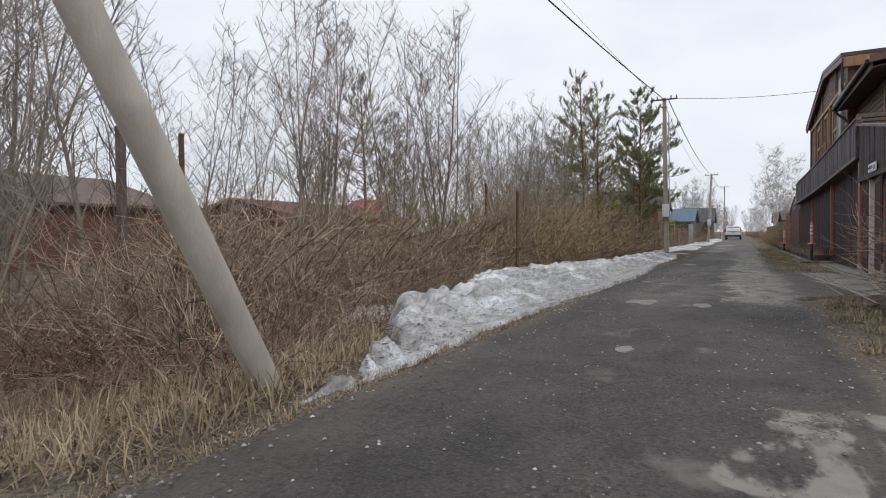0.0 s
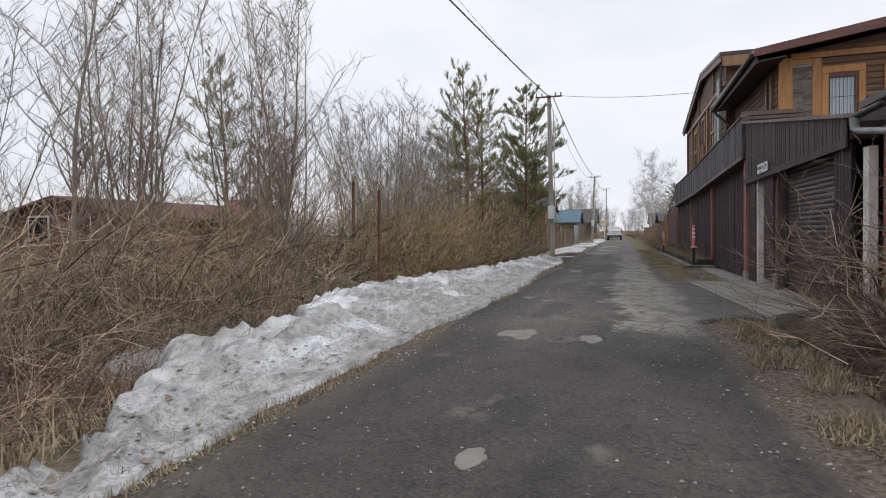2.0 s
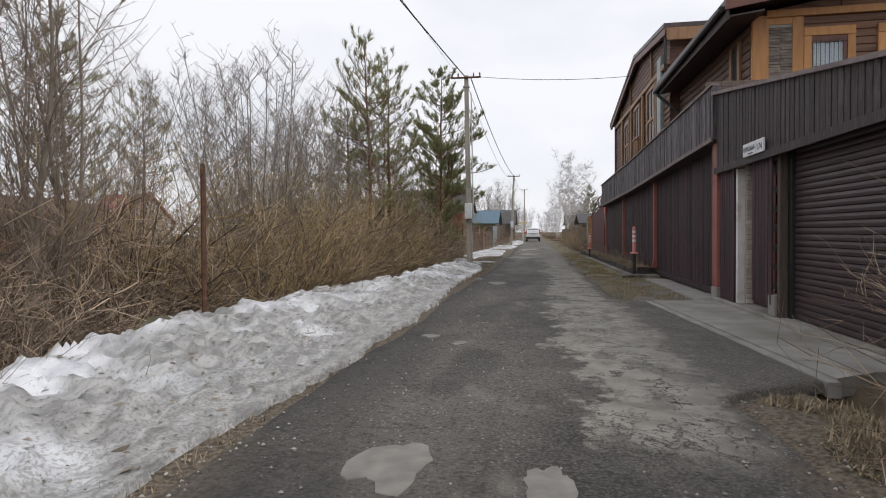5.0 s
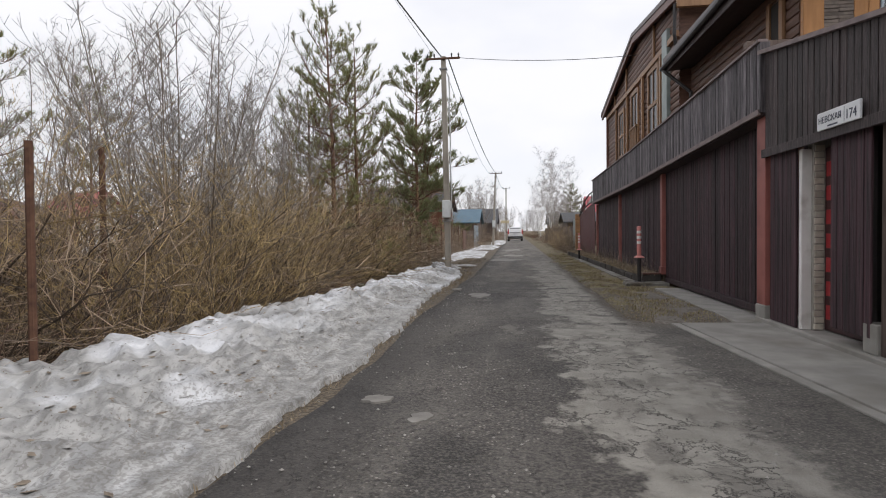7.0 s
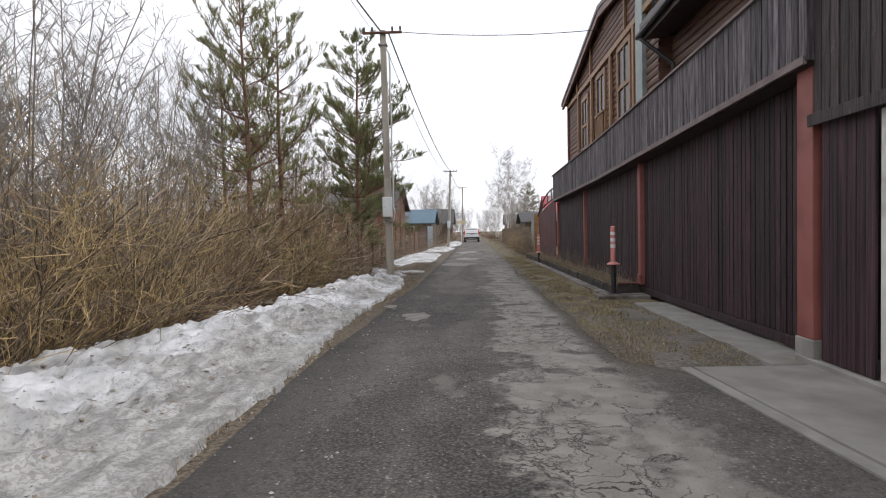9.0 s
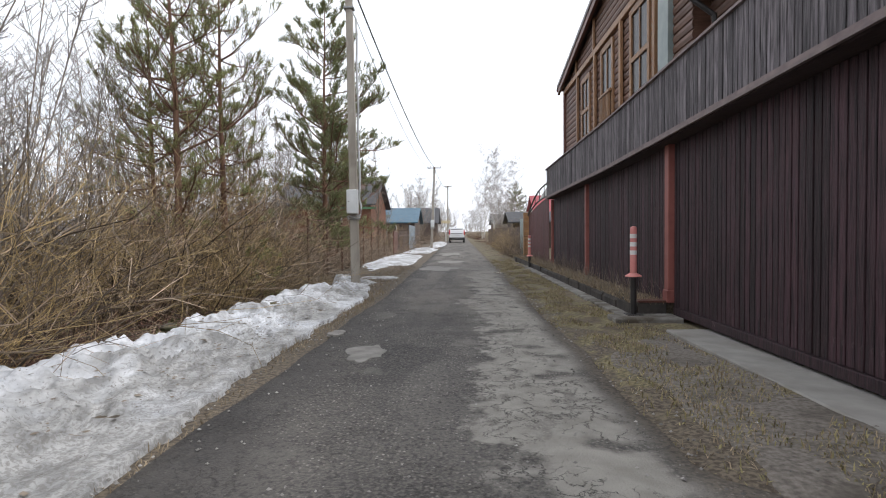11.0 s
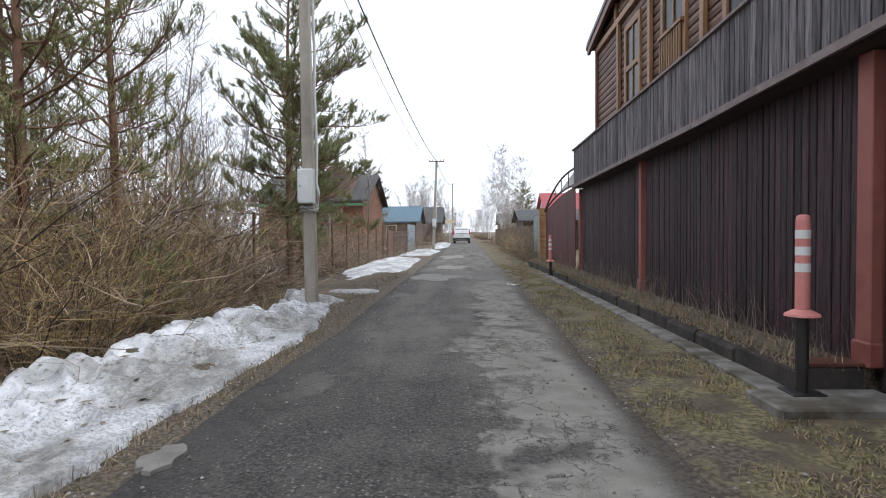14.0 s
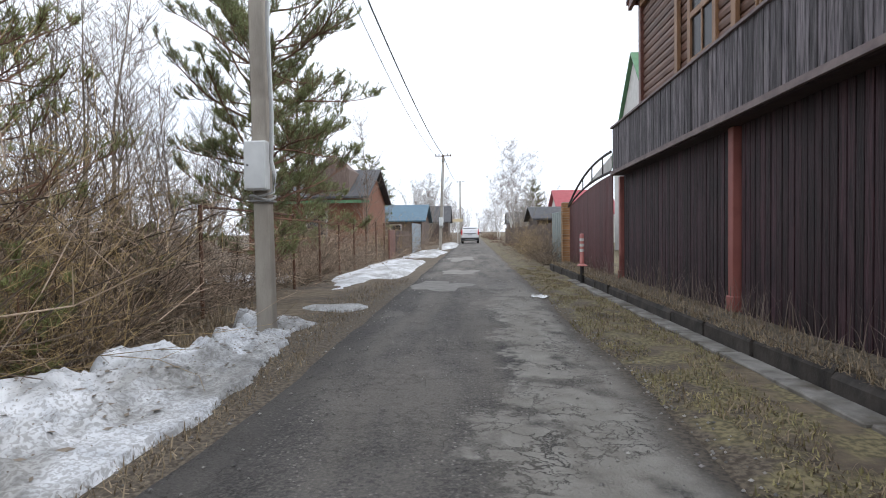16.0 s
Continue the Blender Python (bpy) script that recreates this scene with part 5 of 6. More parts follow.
scatter(tall_clump, [(-6.6, 33.4, -0.1, 0.85), (-8.2, 36.2, -0.1, 0.95), (-5.5, 33.1, -0.1, 0.6), (-7.3, 29.0, -0.3, 0.7), (-8.6, 15.2, -0.35, 1.0), (-6.4, 17.0, -0.35, 0.85), (-8.4, 18.2, -0.35, 0.95), (-10.4, 17.4, -0.3, 1.0), (-9.2, 8.6, -0.35, 0.95), (-11.4, 10.2, 0, 1.1), (-15.4, 12.4, 0, 1.2),
                     (-19, 24, 0, 1.2), (-18, 34, 0, 1.2), (15, 31, 0, 1.5), (-8.3, 32.2, -0.2, 0.9)], 3)
birch = bare_tree("birch", "tall bare white-stemmed birch in the distance", 51, 12.0, 3, 0.10, 3, M_BIRCHBARK, M_BIRCHTWIG, 0.016, 0.10, "birches")
scatter(birch, [(4.4, 101, 0, 1.25), (6.2, 104, 0, 1.15), (3.2, 112, 0, 1.0), (-4.4, 118, 0, 0.9), (-7, 110, 0, 0.9), (-10, 130, 0, 1.0), (8, 140, 0, 0.8), (-5, 150, 0, 0.8), (2.6, 165, 0, 0.6), (-3.6, 170, 0, 0.65), (13, 150, 0, 0.9)], 4)


def conifer(name, label, seed, height, crown_base, width, bark, needle, tuft=0.12, whorl=0.42, fan=6, group="conifers", dead=True, needles=1.0):
    """A pine: whorls of rising boughs that fan out into upturned shoots, each with a brush of needles."""
    rn = random.Random(seed)
    wood, vs, fs = [], [], []
    trunk = wander((0, 0, -0.4), (0, 0, 1), height + 0.4, 12, 0.03, 0.06, rn)
    wood.append((trunk, [0.0115 * height * (1 - i / 12.4) + 0.006 for i in range(13)]))

    def brush(p, d, size, n):
        for q in range(max(3, int(n * needles))):
            v = (d * 0.75 + Vector((rn.uniform(-1, 1), rn.uniform(-1, 1), rn.uniform(-0.55, 1.0)))).normalized()
            w = v.cross(Vector((rn.uniform(-1, 1), rn.uniform(-1, 1), rn.uniform(-1, 1)))).normalized() * 0.0052
            o = p - d * rn.uniform(0.0, 0.9) * size
            k = len(vs)
            vs.extend((o - w, o + w, o + v * size * rn.uniform(0.6, 1.15)))
            fs.append((k, k + 1, k + 2))

    def on_trunk(z):
        f = (z + 0.4) / (height + 0.4) * 12
        i = min(11, int(f))
        return trunk[i].lerp(trunk[i + 1], f - i)

    z = crown_base
    while z < height - 0.2:
        u = (z - crown_base) / (height - crown_base)
        span = width * (0.42 + 0.58 * math.sin(math.pi * min(1.0, 0.18 + 0.62 * u))) * (1 - u ** 2.6) + 0.18
        a0 = rn.uniform(0, 6.28)
        for k in range(rn.randint(4, 6)):
            a = a0 + 6.28 * k / 5 + rn.uniform(-0.35, 0.35)
            ln = span * rn.uniform(0.3, 1.2)
            pts = wander(on_trunk(min(height - 0.2, z + rn.uniform(-0.3, 0.3))), (math.cos(a), math.sin(a), rn.uniform(-0.3, 0.4) + 0.45 * u), ln, 6, 0.2, 0.07, rn)
            wood.append((pts, [(0.004 + 0.011 * ln) * (1 - 0.14 * i) for i in range(7)]))
            bare = dead and u < 0.16 and rn.random() < 0.7
            for q in range(max(4, int(fan * ln * 1.5))):
                f = rn.uniform(0.3, 1.0) * 6
                i = min(5, int(f))
                base = pts[i].lerp(pts[i + 1], f - i)
                d = (pts[i + 1] - pts[i]).normalized()
                side = d * rn.uniform(0.3, 1.0) + Vector((-d.y, d.x, 0)) * rn.uniform(-1.1, 1.1) + Vector((0, 0, rn.uniform(0.0, 0.7)))
                sl = (0.16 + 0.22 * ln * (1.15 - f / 6)) * rn.uniform(0.6, 1.3)
                sp = wander(base, side, sl, 3, 0.14, 0.16, rn)
                wood.append((sp, [0.006, 0.0055, 0.005, 0.004]))
                if bare:
                    continue
                brush(sp[3], (sp[3] - sp[2]).normalized(), tuft, 19)
                brush(sp[2], (sp[2] - sp[1]).normalized(), tuft, 11)
                for r in range(2):
                    s2 = wander(sp[rn.randint(1, 2)], side.normalized() + Vector((rn.uniform(-0.9, 0.9), rn.uniform(-0.9, 0.9), rn.uniform(0, 0.7))), sl * rn.uniform(0.4, 0.7), 2, 0.1, 0.15, rn)
                    wood.append((s2, [0.005, 0.0045, 0.004]))
                    brush(s2[2], (s2[2] - s2[1]).normalized(), tuft * 0.9, 15)
            if not bare:
                brush(pts[6], (pts[6] - pts[5]).normalized(), tuft, 22)
        z += whorl * rn.uniform(0.75, 1.25)
    brush(trunk[-1], Vector((0, 0, 1)), tuft * 1.4, 40)
    t = thing(name, (0, 0, 0), label, "tree", group)
    part("trunk", raw_mesh("trunk", *tube_data(wood[:1], 8), bark, True), None, t)
    crown = part("crown", raw_mesh("crown", vs, fs, needle), None, t)
    tagged(part("bough_wood", raw_mesh("bough_wood", *tube_data(wood[1:], 3), bark), None, t), kind="stuff")
    return t


pine = conifer("pine", "open-crowned Scots pine with bare lower trunk", 61, 8.1, 1.5, 2.0, M_PINEBARK, M_NEEDLE, 0.12, 0.36, 5.2, needles=0.6)
scatter(pine, [(-6.1, 29.5, -0.35, 1.0), (-16.5, 28.5, 0, 1.05), (-5.8, 31.1, -0.2, 0.9), (-7.2, 30.8, -0.2, 0.82), (-22, 40, 0, 1.1)], 5)
spruce = conifer("pine", "dense dark green young pine behind the pole", 73, 8.6, 0.9, 2.45, M_PINEBARK, M_SPRUCE, 0.125, 0.31, 7.4, dead=False)
scatter(spruce, [(-4.85, 36.6, -0.1, 1.0), (-6.3, 44.0, 0, 0.85), (-8.5, 70, 0, 0.9), (9, 120, 0, 1.1), (-12, 95, 0, 1.0)], 6)
sapling = conifer("pine_sapling", "small green pine sapling among the shrubs", 83, 1.9, 0.4, 0.6, M_PINEBARK, M_NEEDLE, 0.10, 0.25, 5, dead=False)
scatter(sapling, [(-4.75, 30.2, -0.3, 0.7), (-5.6, 33.6, -0.1, 0.8)], 7)


def shrub(label, seed, height, reach, stems, mat, old, arch=-0.09, base=0.3):
    """Shoots that rise from a tight stool, bow outwards and fork."""
    rn = random.Random(seed)
    st, tw = [], []
    for s in range(stems):
        a = rn.uniform(0, 2 * math.pi)
        r = base * math.sqrt(rn.random())
        out = rn.random() ** 0.6 * reach
        ln = height * rn.uniform(0.5, 1.2)
        thick = s % 9 == 0
        bend = 0.34 if not thick else 0.4
        pts = wander((r * math.cos(a), r * math.sin(a), -0.12), (math.cos(a) * out, math.sin(a) * out, 1), ln, 5, bend, arch * rn.uniform(0.2, 2.2), rn)
        r0 = rn.uniform(0.009, 0.017) if thick else 0.0045 + 0.006 * rn.random() ** 2
        st.append((pts, [r0 * (1 - 0.14 * i) for i in range(6)]))
        for q in range(5):
            i = rn.randint(1, 5)
            d = (pts[i] - pts[i - 1]).normalized()
            b = rn.uniform(0, 2 * math.pi)
            tp = wander(pts[i].lerp(pts[i - 1], rn.random()), d * 0.8 + Vector((math.cos(b), math.sin(b), rn.uniform(-0.3, 0.8))), ln * rn.uniform(0.12, 0.36), 2, 0.55, arch * 0.3, rn)
            r1 = min(r0 * 0.55, 0.0048)
            tw.append((tp, [r1, r1 * 0.8, r1 * 0.5]))
            for q2 in range(2):
                b = rn.uniform(0, 2 * math.pi)
                k = rn.randint(1, 2)
                d2 = (tp[k] - tp[k - 1]).normalized() + Vector((math.cos(b), math.sin(b), rn.uniform(-0.2, 0.9))) * 0.9
                tw.append((wander(tp[k], d2, ln * rn.uniform(0.07, 0.2), 1, 0.2, 0.0, rn), [r1 * 0.7, r1 * 0.45]))
    t = thing("shrub", (0, 0, 0), label, "shrub", "bare shrubs along the lane")
    tagged(part("brushwood", raw_mesh("brushwood", *tube_data(st, 3), old), None, t), kind="stuff")
    tagged(part("twig_spray", raw_mesh("twig_spray", *tube_data(tw, 3), mat), None, t), kind="stuff")
    return t


SHRUBS = [shrub("tangled bare brown willow shrub", 101, 2.1, 0.9, 78, M_SHRUB, M_OLDSTEM, -0.10), shrub("low arching bare brown shrub", 102, 1.8, 1.4, 82, M_SHRUB, M_OLDSTEM, -0.22),
          shrub("reddish-brown tangled bare shrub", 103, 1.4, 1.6, 95, M_SHRUBRED, M_REDSTEM, -0.28), shrub("ochre upright bare willow shrub", 104, 2.2, 0.6, 76, M_SHRUBYEL, M_OLDSTEM, -0.03)]


def shrub_band():
    rn = random.Random(9)
    placed = set()
    spots = []
    y = 5.8
    while y < 34.0:
        front = lerp_table(SNOW_LEFT, min(y, 33)) - 0.55 - (0.9 if y < 8.5 else 0.2 if y < 13 else 0)
        row = 0
        x = front
        while x > -8.8:
            if (y < 31.5 or x < -4.6) and not 7.5 < y < 13:
                low = y < 7.5
                if 23.0 < y < 27.6 and row == 0:
                    spots.append((2, x - 0.3 + rn.uniform(-0.2, 0.2), y + rn.uniform(-0.35, 0.35), rn.uniform(0.7, 0.95)))
                    x -= 1.0
                    row += 1
                    continue
                if y > 25:
                    kind = rn.choice((0, 0, 3)) if row else rn.choice((3, 0))
                    spots.append((kind, x - 0.35 + rn.uniform(-0.3, 0.3), y + rn.uniform(-0.35, 0.35), (0.92 if row == 0 else 1.3) * rn.uniform(0.85, 1.12)))
                    x -= 1.05
                    row += 1
                    continue
                kind = (2, 2, 1)[rn.randrange(3)] if low else 2 if rn.random() < (0.5 if y < 13 else 0.2) else (rn.choice((1, 1, 0, 2)) if row == 0 else rn.choice((0, 0, 1, 3))) if not 17.5 < y < 23 else rn.choice((0, 3, 1) if row else (1, 1, 3))
                s = (0.62 if low else (0.7 if y < 13.5 else 0.95) if row == 0 else (0.78 if y < 13 else 1.0 if y < 15 else 1.3 if y < 26 else 1.1)) * rn.uniform(0.85, 1.12)
                spots.append((kind, x + rn.uniform(-0.3, 0.3), y + rn.uniform(-0.35, 0.35), s))
            x -= (0.95 if row < 2 or low else 1.45) * rn.uniform(0.85, 1.2)
            row += 1
        y += 1.12
    for x, yy in ((-4.9, 30.4), (-5.1, 31.6), (-5.3, 32.6), (-6.2, 33.2), (-6.0, 34.6), (-5.2, 34.2), (-5.2, 35.5), (-6.3, 36.8), (-5.0, 39), (-5.8, 41), (-5.0, 43.5), (-4.9, 46), (-4.9, 49), (-5.2, 50.6), (-6.2, 48), (-6.6, 45.5), (-7.4, 49.5)):
        spots.append((rn.choice((0, 1)), x, yy, 0.95))
    for x, yy, s in ((1.95, 45.5, 0.75), (2.0, 47.2, 0.7), (1.9, 49.2, 0.75), (2.0, 51.5, 0.7), (2.1, 55, 0.7), (2.3, 60, 0.75)):
        spots.append((rn.choice((0, 3)), x, yy, s))
    for x, yy in ((-5.3, 20.9), (-5.7, 21.6), (-5.5, 22.4), (-6.2, 21.9), (-5.2, 23.2)):
        spots.append((3, x, yy, 1.08))
    for k in range(11):
        spots.append((rn.choice((0, 1)), -5.3 + rn.uniform(-0.5, 0.5), 37.0 + 1.9 * k, rn.uniform(0.75, 1.05)))
    for k in range(9):
        spots.append((rn.choice((0, 1, 3)), -4.55 + rn.uniform(-0.25, 0.25), 50.5 + 1.6 * k, rn.uniform(0.7, 0.95)))
    for k in range(16):
        spots.append((rn.choice((0, 1, 2)), rn.choice((-3.9, 2.4)) + rn.uniform(-0.6, 0.6), 66 + 6.5 * k, rn.uniform(0.8, 1.2)))
    for x, yy, s in ((2.30, 14.6, 0.62), (2.42, 14.1, 0.8), (2.25, 13.6, 0.75), (2.5, 13.2, 0.85), (2.3, 12.7, 0.85), (2.6, 12.3, 0.9), (2.35, 11.8, 0.8), (2.5, 11.0, 0.85), (2.45, 10.2, 0.85)):
        spots.append((0 if len(spots) % 2 else 2, x, yy, s))
    # low dark brambles filling the hollow by the strut
    yy = 8.3
    while yy < 13.2:
        x = lerp_table(SNOW_LEFT, yy) - 0.75 - 0.3 * rn.random()
        while x > -9.0:
            deep = x < -5.6 and yy > 9.5
            kind = rn.choice((0, 1, 0, 2) if deep else (2, 2, 2, 1))
            spots.append((kind, x + rn.uniform(-0.2, 0.2), yy + rn.uniform(-0.2, 0.2), rn.uniform(0.85, 1.15) if deep else rn.uniform(0.66, 0.9)))
            x -= rn.uniform(0.7, 0.95)
        yy += 0.72
    for kind, x, yy, s in spots:
        m = Matrix.LocRotScale((x, yy, ground_height(x, yy) - 0.02), Euler((0, 0, rn.uniform(0, 6.28))), (s, s, s))
        if kind in placed:
            c = copy_thing(SHRUBS[kind], m)
            c.scale = (s, s, s)
        else:
            SHRUBS[kind].matrix_basis = m
            placed.add(kind)


shrub_band()


# ---- grass, leaves, pebbles ----
def blades(name, label, mat, count, spot, length, seed, width=0.006, flat=0.5, kind="stuff", category="grass"):
    rn = random.Random(seed)
    vs, fs = [], []
    for i in range(count):
        p = spot(rn)
        if p is None:
            continue
        a = rn.uniform(0, 2 * math.pi)
        ln = rn.uniform(*length)
        lean = rn.uniform(0.1, 1.0) * flat
        d = Vector((math.cos(a) * lean, math.sin(a) * lean, 1 - 0.75 * lean)).normalized()
        w = Vector((-math.sin(a), math.cos(a), 0)) * width
        mid = Vector(p) + d * ln * 0.55
        tip = mid + (d + Vector((math.cos(a), math.sin(a), -0.9)) * lean * 0.8).normalized() * ln * 0.45
        k = len(vs)
        vs += [Vector(p) - w, Vector(p) + w, mid + w * 0.7, mid - w * 0.7, tip]
        fs += [(k, k + 1, k + 2, k + 3), (k + 3, k + 2, k + 4)]
    return tagged(new(name, raw_mesh(name, vs, fs, mat)), label, category, kind=kind)


def on_ground(x, y, dz=0.0):
    return (x, y, ground_height(x, y) + dz)


def verge_left(rn):
    y = rn.uniform(3.0, 9.5)
    x = rn.uniform(-6.5, -2.55)
    if x > lerp_table(SNOW_LEFT, y) and y > 6.4 and rn.random() < 0.97 or noise.noise(Vector((x * 1.3, y * 1.3, 0))) < -0.25:
        return None
    return on_ground(x, y)


def verge_strip(rn):
    y = rn.uniform(5, 40)
    if 12.5 < y < 24 and rn.random() < 0.8:
        return None
    return on_ground(lerp_table(ROAD_LEFT, y) - 0.04 - abs(rn.gauss(0, 0.12)) - (0.4 * rn.random() if y > 23 else 0) - (0.5 * rn.random() if y > 31 else 0), y)


def shrub_floor(rn):
    y = rn.uniform(7, 34)
    x = lerp_table(SNOW_LEFT, min(y, 33)) - 0.1 - 2.2 * rn.random() ** 1.5
    return on_ground(x, y)


def verge_right(rn):
    y, x = rn.uniform(21.0, 44), 0.56 + 1.06 * rn.random() ** 0.9
    if y < 26 and x < 1.9 and rn.random() < 0.75:
        x = rn.uniform(0.9, 1.85)
    if noise.noise(Vector((x * 2.2, y * 1.5, 3))) < -0.12:
        return None
    return on_ground(x, y)


def ditch_side(rn):
    y, x = rn.uniform(6, 15.2), rn.uniform(0.7, 1.42)
    if noise.noise(Vector((x * 2.2, y * 1.6, 5))) < -0.12:
        return None
    return on_ground(x, y)


def bed_lip(rn):
    y = rn.uniform(26.6, 43.0)
    return (1.86 - 0.010 * (y - 26.5) + rn.random() ** 2 * 0.22, y, 0.19)


def bed_top(rn):
    return (rn.uniform(1.95, 2.32), rn.uniform(26.6, 43.0), 0.20)


blades("verge_grass", "flattened dead straw-coloured grass on the verge", M_DRYGRASS, 19000, verge_left, (0.08, 0.30), 1, 0.005, 1.0)
blades("verge_grass", "thin dead grass along the asphalt edge", M_DRYGRASS, 12000, verge_strip, (0.025, 0.09), 2, 0.004, 1.0)
blades("undergrowth", "dead grass and litter under the shrubs", M_DRYGRASS, 9000, shrub_floor, (0.10, 0.45), 3, 0.006, 1.0)
blades("verge_grass", "short yellowed grass verge beside the gutter", M_DRYGRASS, 13000, verge_right, (0.03, 0.08), 4, 0.004, 1.0)
blades("verge_moss", "short mossy green grass beside the gutter", M_MOSS, 15000, verge_right, (0.02, 0.06), 5, 0.005, 1.0)
blades("ditch_grass", "matted dead grass on the ditch edge", M_DRYGRASS, 12000, ditch_side, (0.03, 0.13), 6, 0.005, 1.0)
blades("bed_grass", "dry bent grass along the fence foot", M_DRYGRASS, 2600, bed_top, (0.05, 0.18), 7, 0.004, 0.9)
blades("bed_grass", "yellowed grass hanging over the dark kerb", M_DRYGRASS, 3500, bed_lip, (0.05, 0.14), 17, 0.004, 1.0)
blades("bed_weeds", "dead brown weed stalks against the fence", M_TWIG, 420, lambda rn: (rn.uniform(2.1, 2.33), rn.uniform(26.7, 42), 0.20), (0.25, 0.6), 8, 0.004, 0.5, category="weeds")
blades("ground_leaves", "small green ground plants under the shrubs", M_IVY, 2600, lambda rn: on_ground(-4.75 - rn.random(), 27.9 + rn.gauss(0, 0.9), 0.02), (0.05, 0.13), 9, 0.022, 0.9, category="plants")


def pebbles(count, seed):
    rn = random.Random(seed)
    vs, fs = [], []
    for i in range(count):
        y = rn.uniform(3, 40)
        e = rn.random()
        x = rn.uniform(-2.45, 0.55) if e < 0.6 else rn.choice((-2.55 + rn.gauss(0, 0.12), 0.66 + rn.gauss(0, 0.12)))
        if 21.2 < y < 26 and e > 0.85:
            x = rn.uniform(0.8, 1.85)
        r = rn.uniform(0.004, 0.014)
        k = len(vs)
        z = 0.022 if -2.4 < x < 0.5 else 0.01
        for dx, dy, dz in ((1, 0, 0), (0, 1, 0), (-1, 0, 0), (0, -1, 0), (0, 0, 0.8), (0, 0, -0.6)):
            vs.append((x + dx * r * rn.uniform(0.7, 1.4), y + dy * r * rn.uniform(0.7, 1.4), z + dz * r))
        for a, b in ((0, 1), (1, 2), (2, 3), (3, 0)):
            fs += [(k + a, k + b, k + 4), (k + b, k + a, k + 5)]
    return tagged(new("pebbles", raw_mesh("pebbles", vs, fs, M_PEBBLE)), "loose grey pebbles and chippings on the asphalt", "pebbles", kind="stuff")


pebbles(6000, 4)


def litter_on_snow(count, seed):
    rn = random.Random(seed)
    vs, fs = [], []
    for i in range(count):
        y = rn.uniform(6.5, 33)
        x = rn.uniform(lerp_table(SNOW_LEFT, y), -2.7)
        z = snow_height(x, y)
        if z < 0.02:
            continue
        a, r = rn.uniform(0, 6.28), 0.004 + 0.05 * rn.random() ** 4
        w = r * rn.uniform(0.15, 0.6)
        c, s = math.cos(a), math.sin(a)
        k = len(vs)
        vs += [(x + c * r, y + s * r, z + 0.008), (x - s * w, y + c * w, z + 0.012), (x - c * r, y - s * r, z + 0.008), (x + s * w, y - c * w, z + 0.004)]
        fs.append((k, k + 1, k + 2, k + 3))
    return tagged(new("snow_litter", raw_mesh("snow_litter", vs, fs, M_BARK)), "dark bits of twig and leaf lying on the snow", "litter", kind="stuff")


litter_on_snow(5000, 12)


def road_patch(cx, cy, rx, ry, seed, mat, name, label):
    bm = bmesh.new()
    ring = []
    for k in range(28):
        a = 2 * math.pi * k / 28
        r = 0.75 + 0.5 * noise.noise(Vector((math.cos(a) * 1.3 + seed, math.sin(a) * 1.3, seed))) + 0.22 * noise.noise(Vector((math.cos(a) * 5 + seed, math.sin(a) * 5, seed)))
        ring.append((cx + rx * r * math.cos(a), cy + ry * r * math.sin(a)))
    c = bm.verts.new((cx, cy, 0.031))
    top = [bm.verts.new((x, y, 0.028)) for x, y in ring]
    low = [bm.verts.new((cx + (x - cx) * 1.05, cy + (y - cy) * 1.05, 0.0)) for x, y in ring]
    for k in range(28):
        j = (k + 1) % 28
        bm.faces.new((c, top[k], top[j]))
        bm.faces.new((top[k], low[k], low[j], top[j]))
    return tagged(part(name, bm, mat), label, name.replace("_", " "), "patches in the asphalt")


M_PATCH = material("pale_road_patch", (0.17, 0.16, 0.145), (0.27, 0.255, 0.23), 6, 0.85, (1, 1, 1), 0.4, bump_scale=40)
M_PUDDLE = material("muddy_water", (0.16, 0.15, 0.13), (0.2, 0.19, 0.17), 2, 0.06, (1, 1, 1), 0)
for cx, cy, rx, ry, sd in ((-1.62, 24.2, 0.24, 0.5, 2), (-1.14, 10.0, 0.10, 0.16, 5), (-0.71, 13.5, 0.15, 0.3, 8), (-1.48, 13.65, 0.26, 0.4, 11), (-1.55, 16.9, 0.1, 0.14, 14), (-1.95, 17.3, 0.12, 0.12, 17), (-1.35, 37.6, 0.85, 1.3, 20), (-1.0, 41.8, 0.7, 1.4, 23), (-1.1, 50, 0.8, 2.5, 26), (-2.15, 25.4, 0.13, 0.25, 29)):
    road_patch(cx, cy, rx, ry, sd, M_PATCH, "road_patch", "pale worn patch in the dark asphalt")
road_patch(0.52, 35.6, 0.16, 0.5, 31, M_PUDDLE, "puddle", "small shallow puddle reflecting the sky")

# ---- left: rusty posts, wire fence, far houses ----
def plain_post(x, y, z, h, r, mat, label):
    t = tagged(part("fence_post", rod([(x, y, z - 0.3), (x + 0.03, y, z + h)], r, 8), mat), label, "post", "old fence posts")
    return t


